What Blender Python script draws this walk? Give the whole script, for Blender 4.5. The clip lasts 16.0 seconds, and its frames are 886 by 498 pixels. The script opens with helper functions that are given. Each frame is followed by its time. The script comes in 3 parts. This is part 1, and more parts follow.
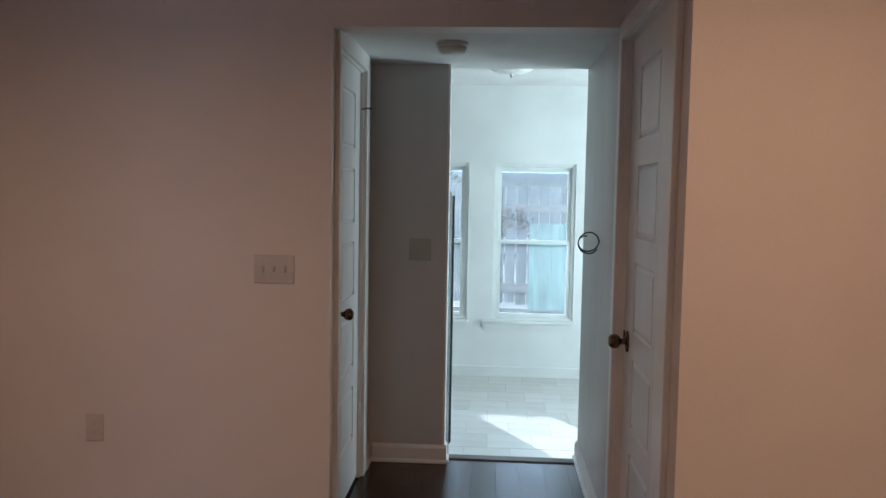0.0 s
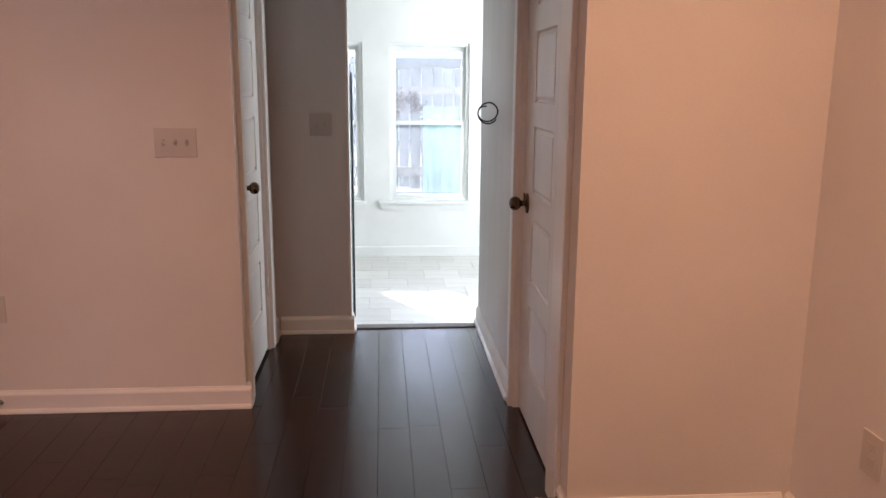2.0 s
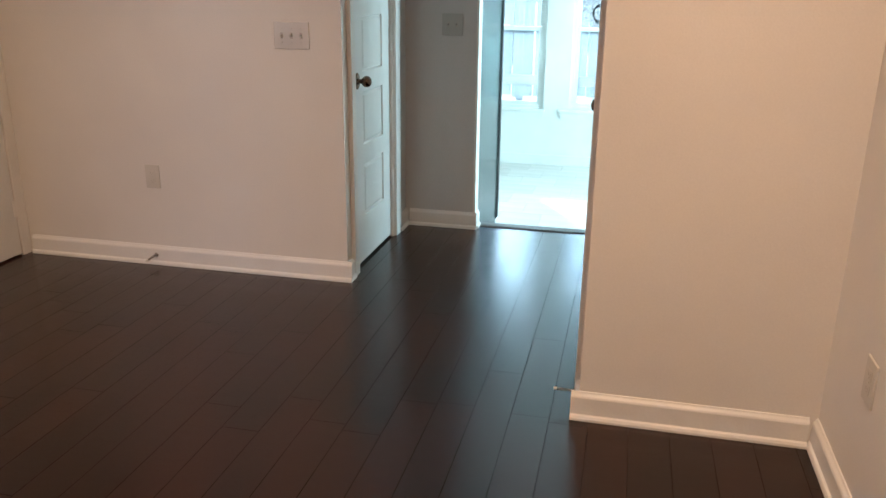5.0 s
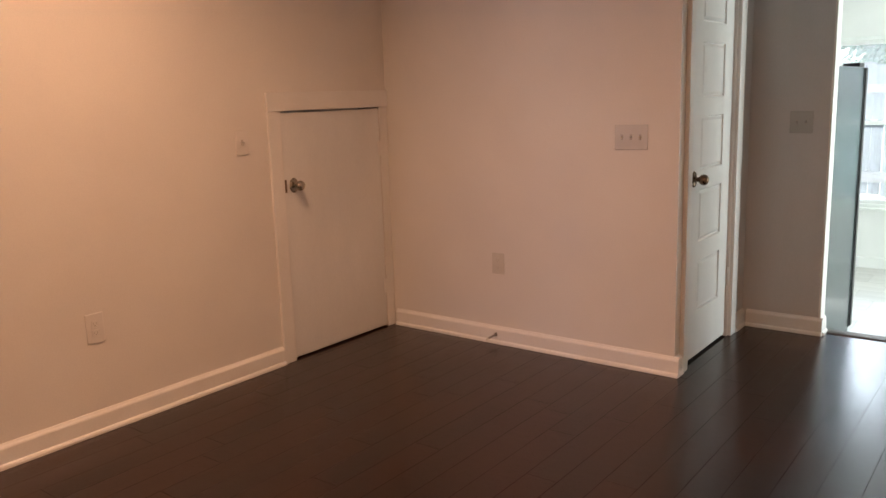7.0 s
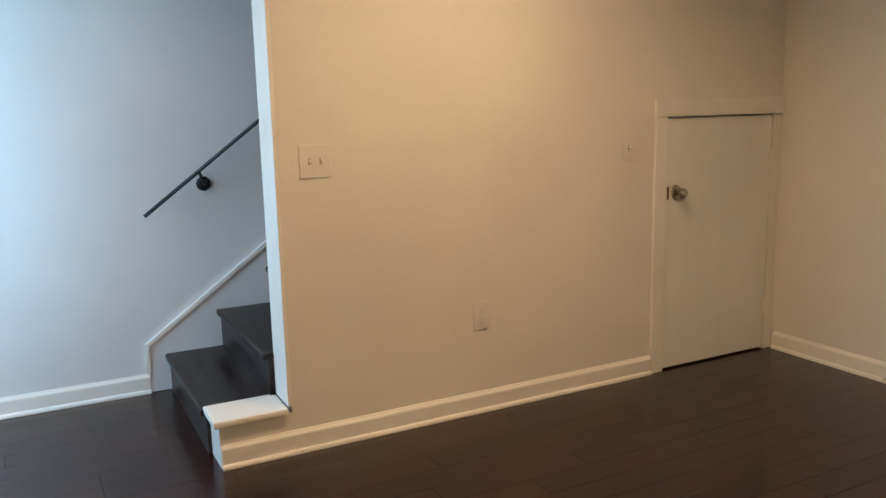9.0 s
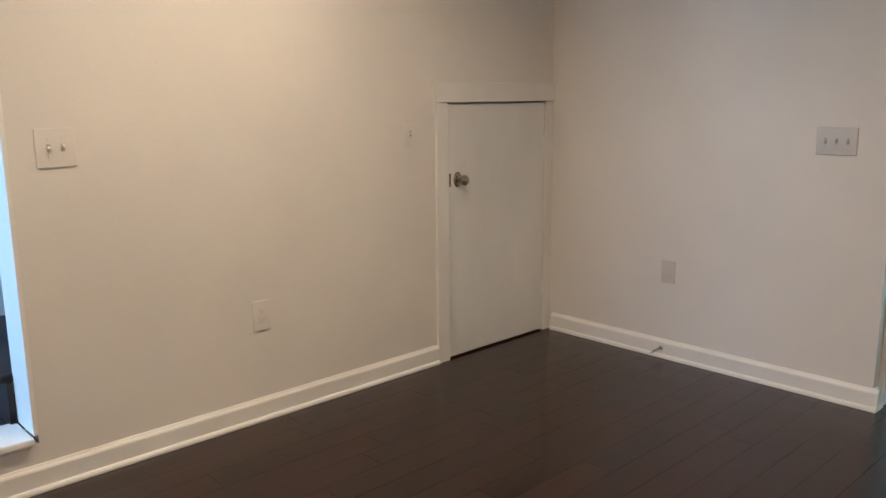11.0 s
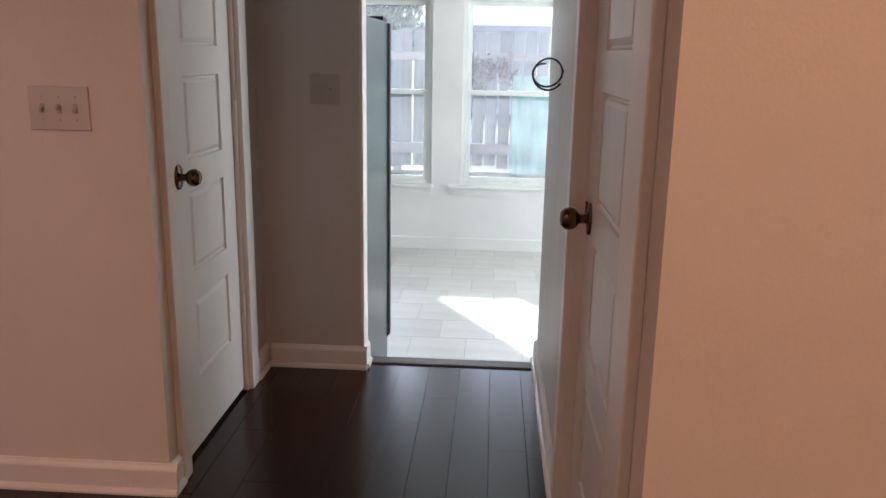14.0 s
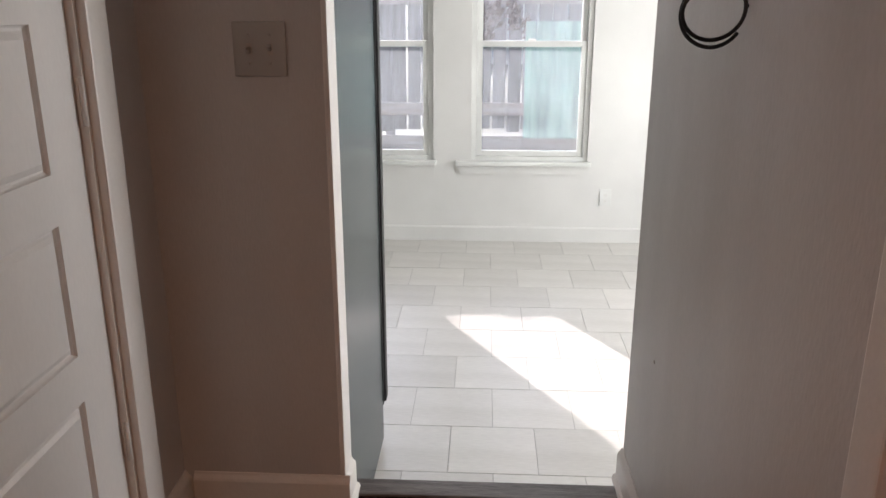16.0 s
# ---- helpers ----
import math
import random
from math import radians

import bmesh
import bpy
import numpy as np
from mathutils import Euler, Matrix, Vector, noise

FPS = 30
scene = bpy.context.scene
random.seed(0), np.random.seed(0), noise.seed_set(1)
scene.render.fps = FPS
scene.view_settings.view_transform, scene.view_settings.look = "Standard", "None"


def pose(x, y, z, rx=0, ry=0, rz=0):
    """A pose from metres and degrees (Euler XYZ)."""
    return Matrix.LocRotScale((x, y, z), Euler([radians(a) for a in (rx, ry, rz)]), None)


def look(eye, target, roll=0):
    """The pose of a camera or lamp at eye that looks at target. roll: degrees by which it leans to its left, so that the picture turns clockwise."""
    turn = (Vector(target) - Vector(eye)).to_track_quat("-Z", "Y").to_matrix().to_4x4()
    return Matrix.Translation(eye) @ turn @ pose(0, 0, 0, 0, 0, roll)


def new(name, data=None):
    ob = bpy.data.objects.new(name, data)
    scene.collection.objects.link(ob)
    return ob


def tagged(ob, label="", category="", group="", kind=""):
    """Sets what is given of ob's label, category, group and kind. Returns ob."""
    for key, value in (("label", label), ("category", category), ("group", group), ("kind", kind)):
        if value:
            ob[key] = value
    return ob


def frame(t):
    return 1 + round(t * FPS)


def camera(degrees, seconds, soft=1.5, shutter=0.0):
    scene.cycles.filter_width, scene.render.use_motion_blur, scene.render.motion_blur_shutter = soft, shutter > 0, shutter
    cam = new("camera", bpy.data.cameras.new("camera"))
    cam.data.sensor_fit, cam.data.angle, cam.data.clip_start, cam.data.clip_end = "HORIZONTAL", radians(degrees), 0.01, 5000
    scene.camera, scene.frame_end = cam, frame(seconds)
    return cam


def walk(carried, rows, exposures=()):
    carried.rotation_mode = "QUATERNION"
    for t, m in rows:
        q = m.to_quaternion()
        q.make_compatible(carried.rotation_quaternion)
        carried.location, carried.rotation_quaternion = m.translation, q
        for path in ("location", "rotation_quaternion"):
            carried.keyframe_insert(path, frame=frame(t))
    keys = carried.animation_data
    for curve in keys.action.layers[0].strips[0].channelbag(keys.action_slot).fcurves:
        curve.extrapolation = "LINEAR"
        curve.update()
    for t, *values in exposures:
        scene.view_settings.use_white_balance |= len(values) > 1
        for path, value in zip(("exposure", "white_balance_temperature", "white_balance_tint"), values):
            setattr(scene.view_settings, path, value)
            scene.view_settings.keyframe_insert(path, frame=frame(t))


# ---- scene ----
cam = camera(58.2, 16.0)
PATH = [
    (0, (2.083, 0.614, 1.456), (1.96, 2.605, 1.316), 1.0),
    (0.5, (1.934, 0.573, 1.425), (1.841, 2.56, 1.219), 1.6),
    (1, (1.935, 0.556, 1.41), (1.902, 2.537, 1.134), 2.0),
    (1.5, (1.993, 0.544, 1.379), (2.064, 2.511, 1.024), 0.7),
    (2, (2.023, 0.513, 1.376), (2.174, 2.465, 0.968), 0.4),
    (2.5, (2.038, 0.5, 1.375), (2.232, 2.443, 0.941), 0.4),
    (3, (2.145, 0.41, 1.318), (2.296, 2.33, 0.779), -0.1),
    (3.2, (2.199, 0.353, 1.294), (2.323, 2.26, 0.705), -0.2),
    (5.3, (2.732, 0.405, 1.335), (2.161, 2.221, 0.723), 0.2),
    (5.5, (2.764, 0.36, 1.334), (2.091, 2.155, 0.766), -0.1),
    (6, (2.819, 0.317, 1.346), (1.987, 2.072, 0.866), -1.0),
    (6.5, (2.81, 0.297, 1.345), (1.859, 2.006, 0.925), -1.4),
    (7, (2.787, 0.268, 1.351), (1.586, 1.822, 0.975), -1.9),
    (7.5, (2.738, 0.215, 1.352), (1.24, 1.495, 1.01), -2.1),
    (8, (2.703, 0.18, 1.367), (1.008, 1.183, 1.023), -1.6),
    (8.2, (2.698, 0.162, 1.375), (0.949, 1.068, 1.026), -1.3),
    (10.5, (2.545, 0.208, 1.35), (0.85, 1.204, 0.983), -1.2),
    (11, (2.502, 0.264, 1.339), (1.078, 1.616, 0.96), -0.5),
    (11.5, (2.523, 0.363, 1.35), (1.444, 1.999, 0.951), -0.0),
    (12, (2.532, 0.478, 1.342), (1.799, 2.282, 0.884), 0.1),
    (12.5, (2.512, 0.741, 1.317), (1.934, 2.593, 0.834), -0.3),
    (13, (2.464, 0.998, 1.306), (2.015, 2.887, 0.829), -0.3),
    (13.5, (2.361, 1.346, 1.322), (2.148, 3.28, 0.856), 0.5),
    (14, (2.359, 1.705, 1.292), (2.243, 3.645, 0.818), 1.0),
    (14.5, (2.322, 2.023, 1.298), (2.193, 3.959, 0.813), 1.6),
    (15, (2.242, 2.38, 1.302), (2.211, 4.315, 0.798), 1.7),
    (15.5, (2.232, 2.737, 1.262), (2.203, 4.66, 0.714), 0.8),
    (16, (2.191, 3.073, 1.254), (2.09, 4.98, 0.66), -0.0),
]
EXPOSE = [
    (0.0, 1.15, 5150, 4), (0.5, 1.4, 5400, 9), (1.0, 1.65, 5650, 15), (1.5, 1.75, 5850, 19), (3.2, 1.85, 5650, 18),
    (5.3, 2.3, 4760, -11), (6.5, 2.3, 5150, -4), (7.0, 2.1, 6000, 9), (7.5, 2.05, 4950, -12), (8.2, 2.2, 4720, -24),
    (10.3, 2.0, 6100, -17), (10.5, 2.1, 5850, -19), (11.0, 2.4, 4130, -20), (11.5, 2.35, 4400, -12), (12.0, 2.0, 5380, 4), (12.5, 1.95, 5450, 8), (13.0, 1.7, 5650, 15),
    (13.5, 1.38, 5900, 18), (14.0, 1.4, 5900, 18), (15.0, 1.4, 6200, 22), (15.5, 1.38, 6400, 25), (16.0, 1.25, 6400, 24)]
walk(cam, [(t, look(eye, target, roll)) for t, eye, target, roll in PATH], EXPOSE)

# ---- plan, in metres ----
LW, BW, RW = -0.33, 3.80, 3.32          # living room: wall by the stairs, wall beside the hall, wall opposite the stairs
HL, HR, HE = 1.43, 2.58, 4.83           # hall: two sides and the end
SW = -1.40                              # outer wall of the stairs
FRONT = -0.95                           # wall behind the walk
CEIL, HCEIL, KCEIL = 2.44, 2.13, 2.51
KF, KW = -0.35, 8.44                    # kitchen floor and its window wall
FENCE = 11.4

# ---- world, sun, lamps ----
world = bpy.data.worlds.new("world")
scene.world = world
world.use_nodes = True
sky = world.node_tree.nodes.new("ShaderNodeTexSky")
sky.sky_type, sky.sun_disc = "NISHITA", False
SUN = Vector((0.573, -1.0, -0.442)).normalized()
sky.sun_elevation = math.asin(-SUN.z)
sky.sun_rotation = math.atan2(-SUN.x, -SUN.y)
sky.dust_density, sky.ozone_density, sky.air_density = 8.0, 4.0, 0.5      # hazy morning
world.node_tree.links.new(sky.outputs[0], world.node_tree.nodes["Background"].inputs[0])
world.node_tree.nodes["Background"].inputs[1].default_value = 0.15


def lamp(name, kind, energy, m, color=(1, 1, 1), **more):
    data = bpy.data.lights.new(name, kind)
    data.energy, data.color = energy, color
    if "spread" in more:
        data.spread = more["spread"]
    if kind == "SUN":
        data.angle = more["angle"]
    if kind == "AREA":
        data.shape, data.size, data.size_y = more.get("shape", "RECTANGLE"), more["size"], more.get("size_y", more["size"])
    ob = new(name, data)
    ob.matrix_world = m
    return ob


lamp("sun", "SUN", 3.4, look((0, 0, 9), Vector((0, 0, 9)) + SUN), (1, 0.94, 0.86), angle=radians(0.6))
WARM = (1, 0.52, 0.27)
# Two lamps assumed from wall glow; the third added to brighten the stairs wall.
CANS = ((0.60, 1.86, 5.9), (2.88, 1.50, 7.3), (0.5, 0.3, 3.2))
for cx, cy, watts in CANS:
    lamp("ceiling_lamp", "AREA", watts, look((cx, cy, CEIL - 0.012), (cx, cy, 0)), WARM, shape="DISK", size=0.13, spread=radians(162))
# Added fill at an unseen side opening, tilted up to brighten the kitchen ceiling.
lamp("kitchen_fill", "AREA", 50, look((5.28, 6.7, 1.0), (0, 6.7, 3.6)), (0.95, 1.0, 0.90), size=1.5, size_y=1.7)
lamp("front_daylight", "AREA", 7.6, look((-0.72, FRONT - 0.02, 1.3), (-0.75, 3, 1.0)), (0.74, 0.80, 1.0), size=0.8, size_y=1.5)

# ---- materials ----


def material(name, base, rough=0.6, metal=0.0, spots=None, grain=0.08, scale=4.0, fine=90.0, bump=0.1, stretch=(1, 1, 1), vary=0.0, streak=0.0, spec=0.5, coat=0.0, scrape=0.0):
    """A surface with slow stains, fine grain and relief. spots: the colour towards which the stains go."""
    mat = bpy.data.materials.new(name)
    mat.use_nodes = True
    nt = mat.node_tree
    b = nt.nodes["Principled BSDF"]
    add = nt.nodes.new
    tc, mp = add("ShaderNodeTexCoord"), add("ShaderNodeMapping")
    mp.inputs["Scale"].default_value = stretch
    nt.links.new(tc.outputs["Object"], mp.inputs[0])
    big, small = add("ShaderNodeTexNoise"), add("ShaderNodeTexNoise")
    for n, sc, det in ((big, scale, 6), (small, fine, 3)):
        n.inputs["Scale"].default_value, n.inputs["Detail"].default_value = sc, det
        nt.links.new(mp.outputs[0], n.inputs["Vector"])
    ramp = add("ShaderNodeValToRGB")
    ramp.color_ramp.elements[0].position, ramp.color_ramp.elements[1].position = 0.36, 0.66
    far = spots or tuple(c * 0.88 for c in base)
    ramp.color_ramp.elements[0].color, ramp.color_ramp.elements[1].color = (*base, 1), (*far, 1)
    nt.links.new(big.outputs["Fac"], ramp.inputs[0])
    mix = add("ShaderNodeMix")
    mix.data_type, mix.blend_type = "RGBA", "MULTIPLY"
    mix.inputs["Factor"].default_value = 1.0
    mm = add("ShaderNodeMapRange")
    mm.inputs["From Min"].default_value, mm.inputs["From Max"].default_value = 0.3, 0.7
    mm.inputs["To Min"].default_value, mm.inputs["To Max"].default_value = 1 - grain, 1 + grain
    nt.links.new(small.outputs["Fac"], mm.inputs[0])
    nt.links.new(ramp.outputs[0], mix.inputs[6])
    nt.links.new(mm.outputs[0], mix.inputs[7])
    out = mix.outputs[2]
    if vary:
        info, vr, m2 = add("ShaderNodeObjectInfo"), add("ShaderNodeMapRange"), add("ShaderNodeMix")
        vr.inputs["To Min"].default_value, vr.inputs["To Max"].default_value = 1 - vary, 1 + vary
        nt.links.new(info.outputs["Random"], vr.inputs[0])
        m2.data_type, m2.blend_type = "RGBA", "MULTIPLY"
        m2.inputs["Factor"].default_value = 1.0
        nt.links.new(out, m2.inputs[6])
        nt.links.new(vr.outputs[0], m2.inputs[7])
        out = m2.outputs[2]
    nt.links.new(out, b.inputs["Base Color"])
    rr = add("ShaderNodeMapRange")
    rr.inputs["To Min"].default_value, rr.inputs["To Max"].default_value = max(rough - 0.12 - streak, 0.03), min(rough + 0.12 + streak, 1)
    nt.links.new(big.outputs["Fac"], rr.inputs[0])
    nt.links.new(rr.outputs[0], b.inputs["Roughness"])
    b.inputs["Metallic"].default_value = metal
    b.inputs["Specular IOR Level"].default_value = spec
    b.inputs["Coat Weight"].default_value, b.inputs["Coat Roughness"].default_value = coat, 0.2
    b.inputs["Coat IOR"].default_value = 1.7
    if bump:
        bp = add("ShaderNodeBump")
        bp.inputs["Strength"].default_value, bp.inputs["Distance"].default_value = bump, 0.004
        nt.links.new(small.outputs["Fac"], bp.inputs["Height"])
        nt.links.new(bp.outputs[0], b.inputs["Normal"])
    if scrape:
        wv, b2, mp2 = add("ShaderNodeTexNoise"), add("ShaderNodeBump"), add("ShaderNodeMapping")
        mp2.inputs["Scale"].default_value = (1.0, 2.6, 1.0)
        wv.inputs["Scale"].default_value, wv.inputs["Detail"].default_value = 11.0, 3.0
        b2.inputs["Strength"].default_value, b2.inputs["Distance"].default_value = scrape, 0.006
        nt.links.new(tc.outputs["Object"], mp2.inputs[0])
        nt.links.new(mp2.outputs[0], wv.inputs["Vector"])
        nt.links.new(wv.outputs["Fac"], b2.inputs["Height"])
        nt.links.new(bp.outputs[0], b2.inputs["Normal"])
        for slot in ("Normal", "Coat Normal"):
            nt.links.new(b2.outputs[0], b.inputs[slot])
    return mat


PAINT = material("warm_white_wall_paint", (0.74, 0.70, 0.65), 0.5, fine=160, grain=0.02, scale=1.3, spots=(0.68, 0.64, 0.60), bump=0.12)
# House paint with the hall's dimness put into the base colour.
SATINSHADE = material("shaded_satin_paint", (0.57, 0.55, 0.535), 0.46, fine=110, grain=0.03, scale=2.2, stretch=(2.2, 2.2, 0.5), spots=(0.53, 0.51, 0.495), bump=0.16, streak=0.06)
# Greyer copy of the wall paint: weak grazing light is in its colour.
HALLSHADE = material("shaded_mottled_satin_paint", (0.62, 0.595, 0.575), 0.46, fine=110, grain=0.03, scale=2.2, stretch=(1.5, 1.5, 0.55), spots=(0.55, 0.53, 0.51), bump=0.12, streak=0.10)
STAIRPAINT = material("pale_grey_stair_paint", (0.70, 0.70, 0.72), 0.6, fine=150, grain=0.02, scale=1.2, bump=0.1)
KPAINT = material("white_kitchen_paint", (0.78, 0.79, 0.77), 0.6, fine=150, grain=0.02, scale=1.5, bump=0.08)
CEILING = material("white_ceiling_paint", (0.74, 0.73, 0.71), 0.8, fine=80, grain=0.04, scale=2, bump=0.25)
TRIM = material("white_semigloss_trim", (0.78, 0.76, 0.73), 0.38, fine=120, grain=0.02, scale=3, bump=0.05, spots=(0.73, 0.70, 0.66))
DOORWHITE = material("white_door_enamel", (0.76, 0.75, 0.73), 0.34, fine=140, grain=0.02, scale=2.5, bump=0.06, stretch=(1, 1, 0.4))
PLASTIC = material("ivory_plastic", (0.61, 0.57, 0.51), 0.35, fine=200, grain=0.01, bump=0.02)
SLOT = material("dark_slot", (0.46, 0.41, 0.36), 0.5, bump=0)
WOOD = material("dark_stained_plank", (0.023, 0.0062, 0.0035), 0.34, spots=(0.010, 0.0032, 0.0021), grain=0.08, scale=1.0, fine=9, stretch=(3.2, 0.7, 3.2), bump=0.03, vary=0.06, spec=0.02, coat=1.0, scrape=0.06, streak=0.02)
WOOD.node_tree.nodes["Principled BSDF"].inputs["Coat IOR"].default_value = 1.42


def worn_coat(mat, low, high):
    """Lets the gloss of the varnish change from patch to patch, as it is worn and wiped."""
    nt = mat.node_tree
    b, n, tc, mp, mr = nt.nodes["Principled BSDF"], *(nt.nodes.new(k) for k in ("ShaderNodeTexNoise", "ShaderNodeTexCoord", "ShaderNodeMapping", "ShaderNodeMapRange"))
    mp.inputs["Scale"].default_value = (5.0, 2.0, 1.0)
    n.inputs["Scale"].default_value, n.inputs["Detail"].default_value, n.inputs["Roughness"].default_value = 1.6, 3.0, 0.5
    mr.inputs["From Min"].default_value, mr.inputs["From Max"].default_value = 0.35, 0.65
    mr.inputs["To Min"].default_value, mr.inputs["To Max"].default_value = low, high
    info = nt.nodes.new("ShaderNodeObjectInfo")
    nt.links.new(info.outputs["Location"], mp.inputs["Location"])
    nt.links.new(tc.outputs["Object"], mp.inputs[0])
    nt.links.new(mp.outputs[0], n.inputs["Vector"])
    nt.links.new(n.outputs["Fac"], mr.inputs[0])
    nt.links.new(mr.outputs[0], b.inputs["Coat Roughness"])


worn_coat(WOOD, 0.21, 0.27)
SEAM = material("black_plank_seam", (0.010, 0.008, 0.007), 0.7, bump=0)
TREAD = material("dark_stained_tread", (0.012, 0.0075, 0.0065), 0.34, spots=(0.058, 0.052, 0.050), grain=0.3, scale=2.2, fine=26, stretch=(0.7, 7, 7), bump=0.25, spec=0.12)
SILLWOOD = material("grey_worn_threshold", (0.085, 0.075, 0.07), 0.45, spots=(0.17, 0.155, 0.145), grain=0.35, scale=6, fine=40, stretch=(0.8, 9, 9), bump=0.4)
TILE = material("pale_grey_ceramic", (0.60, 0.59, 0.56), 0.36, spots=(0.55, 0.54, 0.51), grain=0.05, scale=3, fine=40, stretch=(0.6, 3, 1), bump=0.05, vary=0.07)
GROUT = material("grey_grout", (0.46, 0.45, 0.43), 0.9, fine=200, bump=0.3)
BRONZE = material("aged_bronze", (0.22, 0.14, 0.085), 0.26, 1.0, spots=(0.10, 0.07, 0.05), grain=0.1, scale=30, fine=120, bump=0.05)
NICKEL = material("worn_nickel", (0.45, 0.40, 0.33), 0.28, 1.0, spots=(0.30, 0.26, 0.21), grain=0.1, scale=40, bump=0.04)
BLACK = material("black_iron", (0.018, 0.018, 0.020), 0.45, 0.4, bump=0.08)
RUBBER = material("black_cable", (0.012, 0.012, 0.013), 0.5, bump=0.05)
STEEL = material("blue_grey_fridge_side", (0.022, 0.036, 0.040), 0.26, 0.0, spots=(0.019, 0.032, 0.036), grain=0.01, scale=0.5, fine=3, bump=0.0, spec=0.24)
GASKET = material("black_gasket", (0.012, 0.012, 0.013), 0.55, bump=0)
VINYL = material("white_vinyl_frame", (0.78, 0.80, 0.78), 0.4, fine=150, grain=0.01, bump=0.02)
FENCEWOOD = material("weathered_grey_cedar", (0.27, 0.275, 0.28), 0.9, spots=(0.19, 0.19, 0.195), grain=0.3, scale=3, fine=40, stretch=(8, 8, 0.6), bump=0.5, vary=0.25)
RAILWOOD = material("brown_fence_rail", (0.36, 0.35, 0.34), 0.9, spots=(0.32, 0.28, 0.25), grain=0.3, scale=3, fine=40, stretch=(0.6, 8, 8), bump=0.4)
SOIL = material("dry_pale_soil", (0.36, 0.34, 0.30), 0.95, spots=(0.24, 0.22, 0.15), grain=0.3, scale=2, fine=30, bump=0.6)
VINE = material("dry_vine_bark", (0.17, 0.125, 0.12), 0.85, spots=(0.12, 0.09, 0.09), grain=0.3, scale=8, bump=0.3)
LEAF = material("olive_leaf", (0.10, 0.19, 0.11), 0.7, spots=(0.12, 0.22, 0.14), grain=0.3, scale=2, bump=0)
BARK = material("grey_bark", (0.16, 0.13, 0.10), 0.9, grain=0.3, bump=0.5)
ROOF = material("grey_green_shingle", (0.30, 0.38, 0.40), 0.85, grain=0.25, fine=20, bump=0.4)
SIDING = material("pale_siding", (0.74, 0.74, 0.72), 0.7, grain=0.05, bump=0.1)
TEAL = material("faded_teal_plastic", (0.05, 0.32, 0.30), 0.5, bump=0.02)
HALLPLASTIC = material("dull_white_plastic", (0.43, 0.41, 0.385), 0.4, fine=200, grain=0.01, bump=0.02)
WHITEPLASTIC = material("white_plastic", (0.73, 0.69, 0.65), 0.35, fine=200, grain=0.01, bump=0.02)
DARKLATCH = material("dark_worn_latch", (0.24, 0.17, 0.11), 0.38, 0.7, spots=(0.14, 0.10, 0.07), scale=60, bump=0.05)
DOME = material("frosted_glass_dome", (0.80, 0.78, 0.74), 0.25, bump=0)


def filmed_glass(name, tint, film, veil, coating="ShaderNodeBsdfTranslucent"):
    """Clear glass with a thin uneven film that stands in for smears and glare. film: how thick; veil: its colour."""
    mat = bpy.data.materials.new(name)
    mat.use_nodes = True
    nt = mat.node_tree
    nt.nodes.remove(nt.nodes["Principled BSDF"])
    tr, gl, fr, mx, tl, coated, ns, mr = (nt.nodes.new(n) for n in ("ShaderNodeBsdfTransparent", "ShaderNodeBsdfGlossy", "ShaderNodeFresnel", "ShaderNodeMixShader", coating, "ShaderNodeMixShader", "ShaderNodeTexNoise", "ShaderNodeMapRange"))
    tr.inputs[0].default_value = (*tint, 1)
    tl.inputs[0].default_value = (*veil, 1)
    gl.inputs["Roughness"].default_value = 0.03
    fr.inputs[0].default_value = 1.45
    ns.inputs["Scale"].default_value, ns.inputs["Detail"].default_value = 5.0, 5.0
    mr.inputs["From Min"].default_value, mr.inputs["From Max"].default_value = 0.3, 0.7
    mr.inputs["To Min"].default_value, mr.inputs["To Max"].default_value = film * 0.6, film * 1.5
    nt.links.new(ns.outputs["Fac"], mr.inputs[0])
    nt.links.new(mr.outputs[0], coated.inputs[0])
    nt.links.new(tr.outputs[0], coated.inputs[1])
    nt.links.new(tl.outputs[0], coated.inputs[2])
    nt.links.new(fr.outputs[0], mx.inputs[0])
    nt.links.new(coated.outputs[0], mx.inputs[1])
    nt.links.new(gl.outputs[0], mx.inputs[2])
    nt.links.new(mx.outputs[0], nt.nodes["Material Output"].inputs[0])
    return mat


# The panes' pale film lays smears and glare haze over the view.
GLASS = filmed_glass("window_glass", (0.93, 0.98, 0.98), 0.05, (0.86, 0.93, 0.95))
SHEET = filmed_glass("teal_plastic_sheet", (0.74, 0.96, 0.90), 0.40, (0.60, 0.94, 0.84), "ShaderNodeBsdfDiffuse")
SHEET.node_tree.nodes["Noise Texture"].inputs["Scale"].default_value = 1.4

# ---- mesh helpers ----


def box(bm, x0, x1, y0, y1, z0, z1, bevel=0.0, seg=2):
    vs = bmesh.ops.create_cube(bm, size=1, matrix=Matrix.Translation(((x0 + x1) / 2, (y0 + y1) / 2, (z0 + z1) / 2)) @ Matrix.Diagonal((x1 - x0, y1 - y0, z1 - z0, 1)))["verts"]
    if bevel:
        es = list({e for v in vs for e in v.link_edges})
        bmesh.ops.bevel(bm, geom=es, offset=bevel, segments=seg, affect="EDGES", profile=0.6)
    return bm


def boxes(*rows, bevel=0.0):
    bm = bmesh.new()
    for r in rows:
        box(bm, *r, bevel=bevel)
    return bm


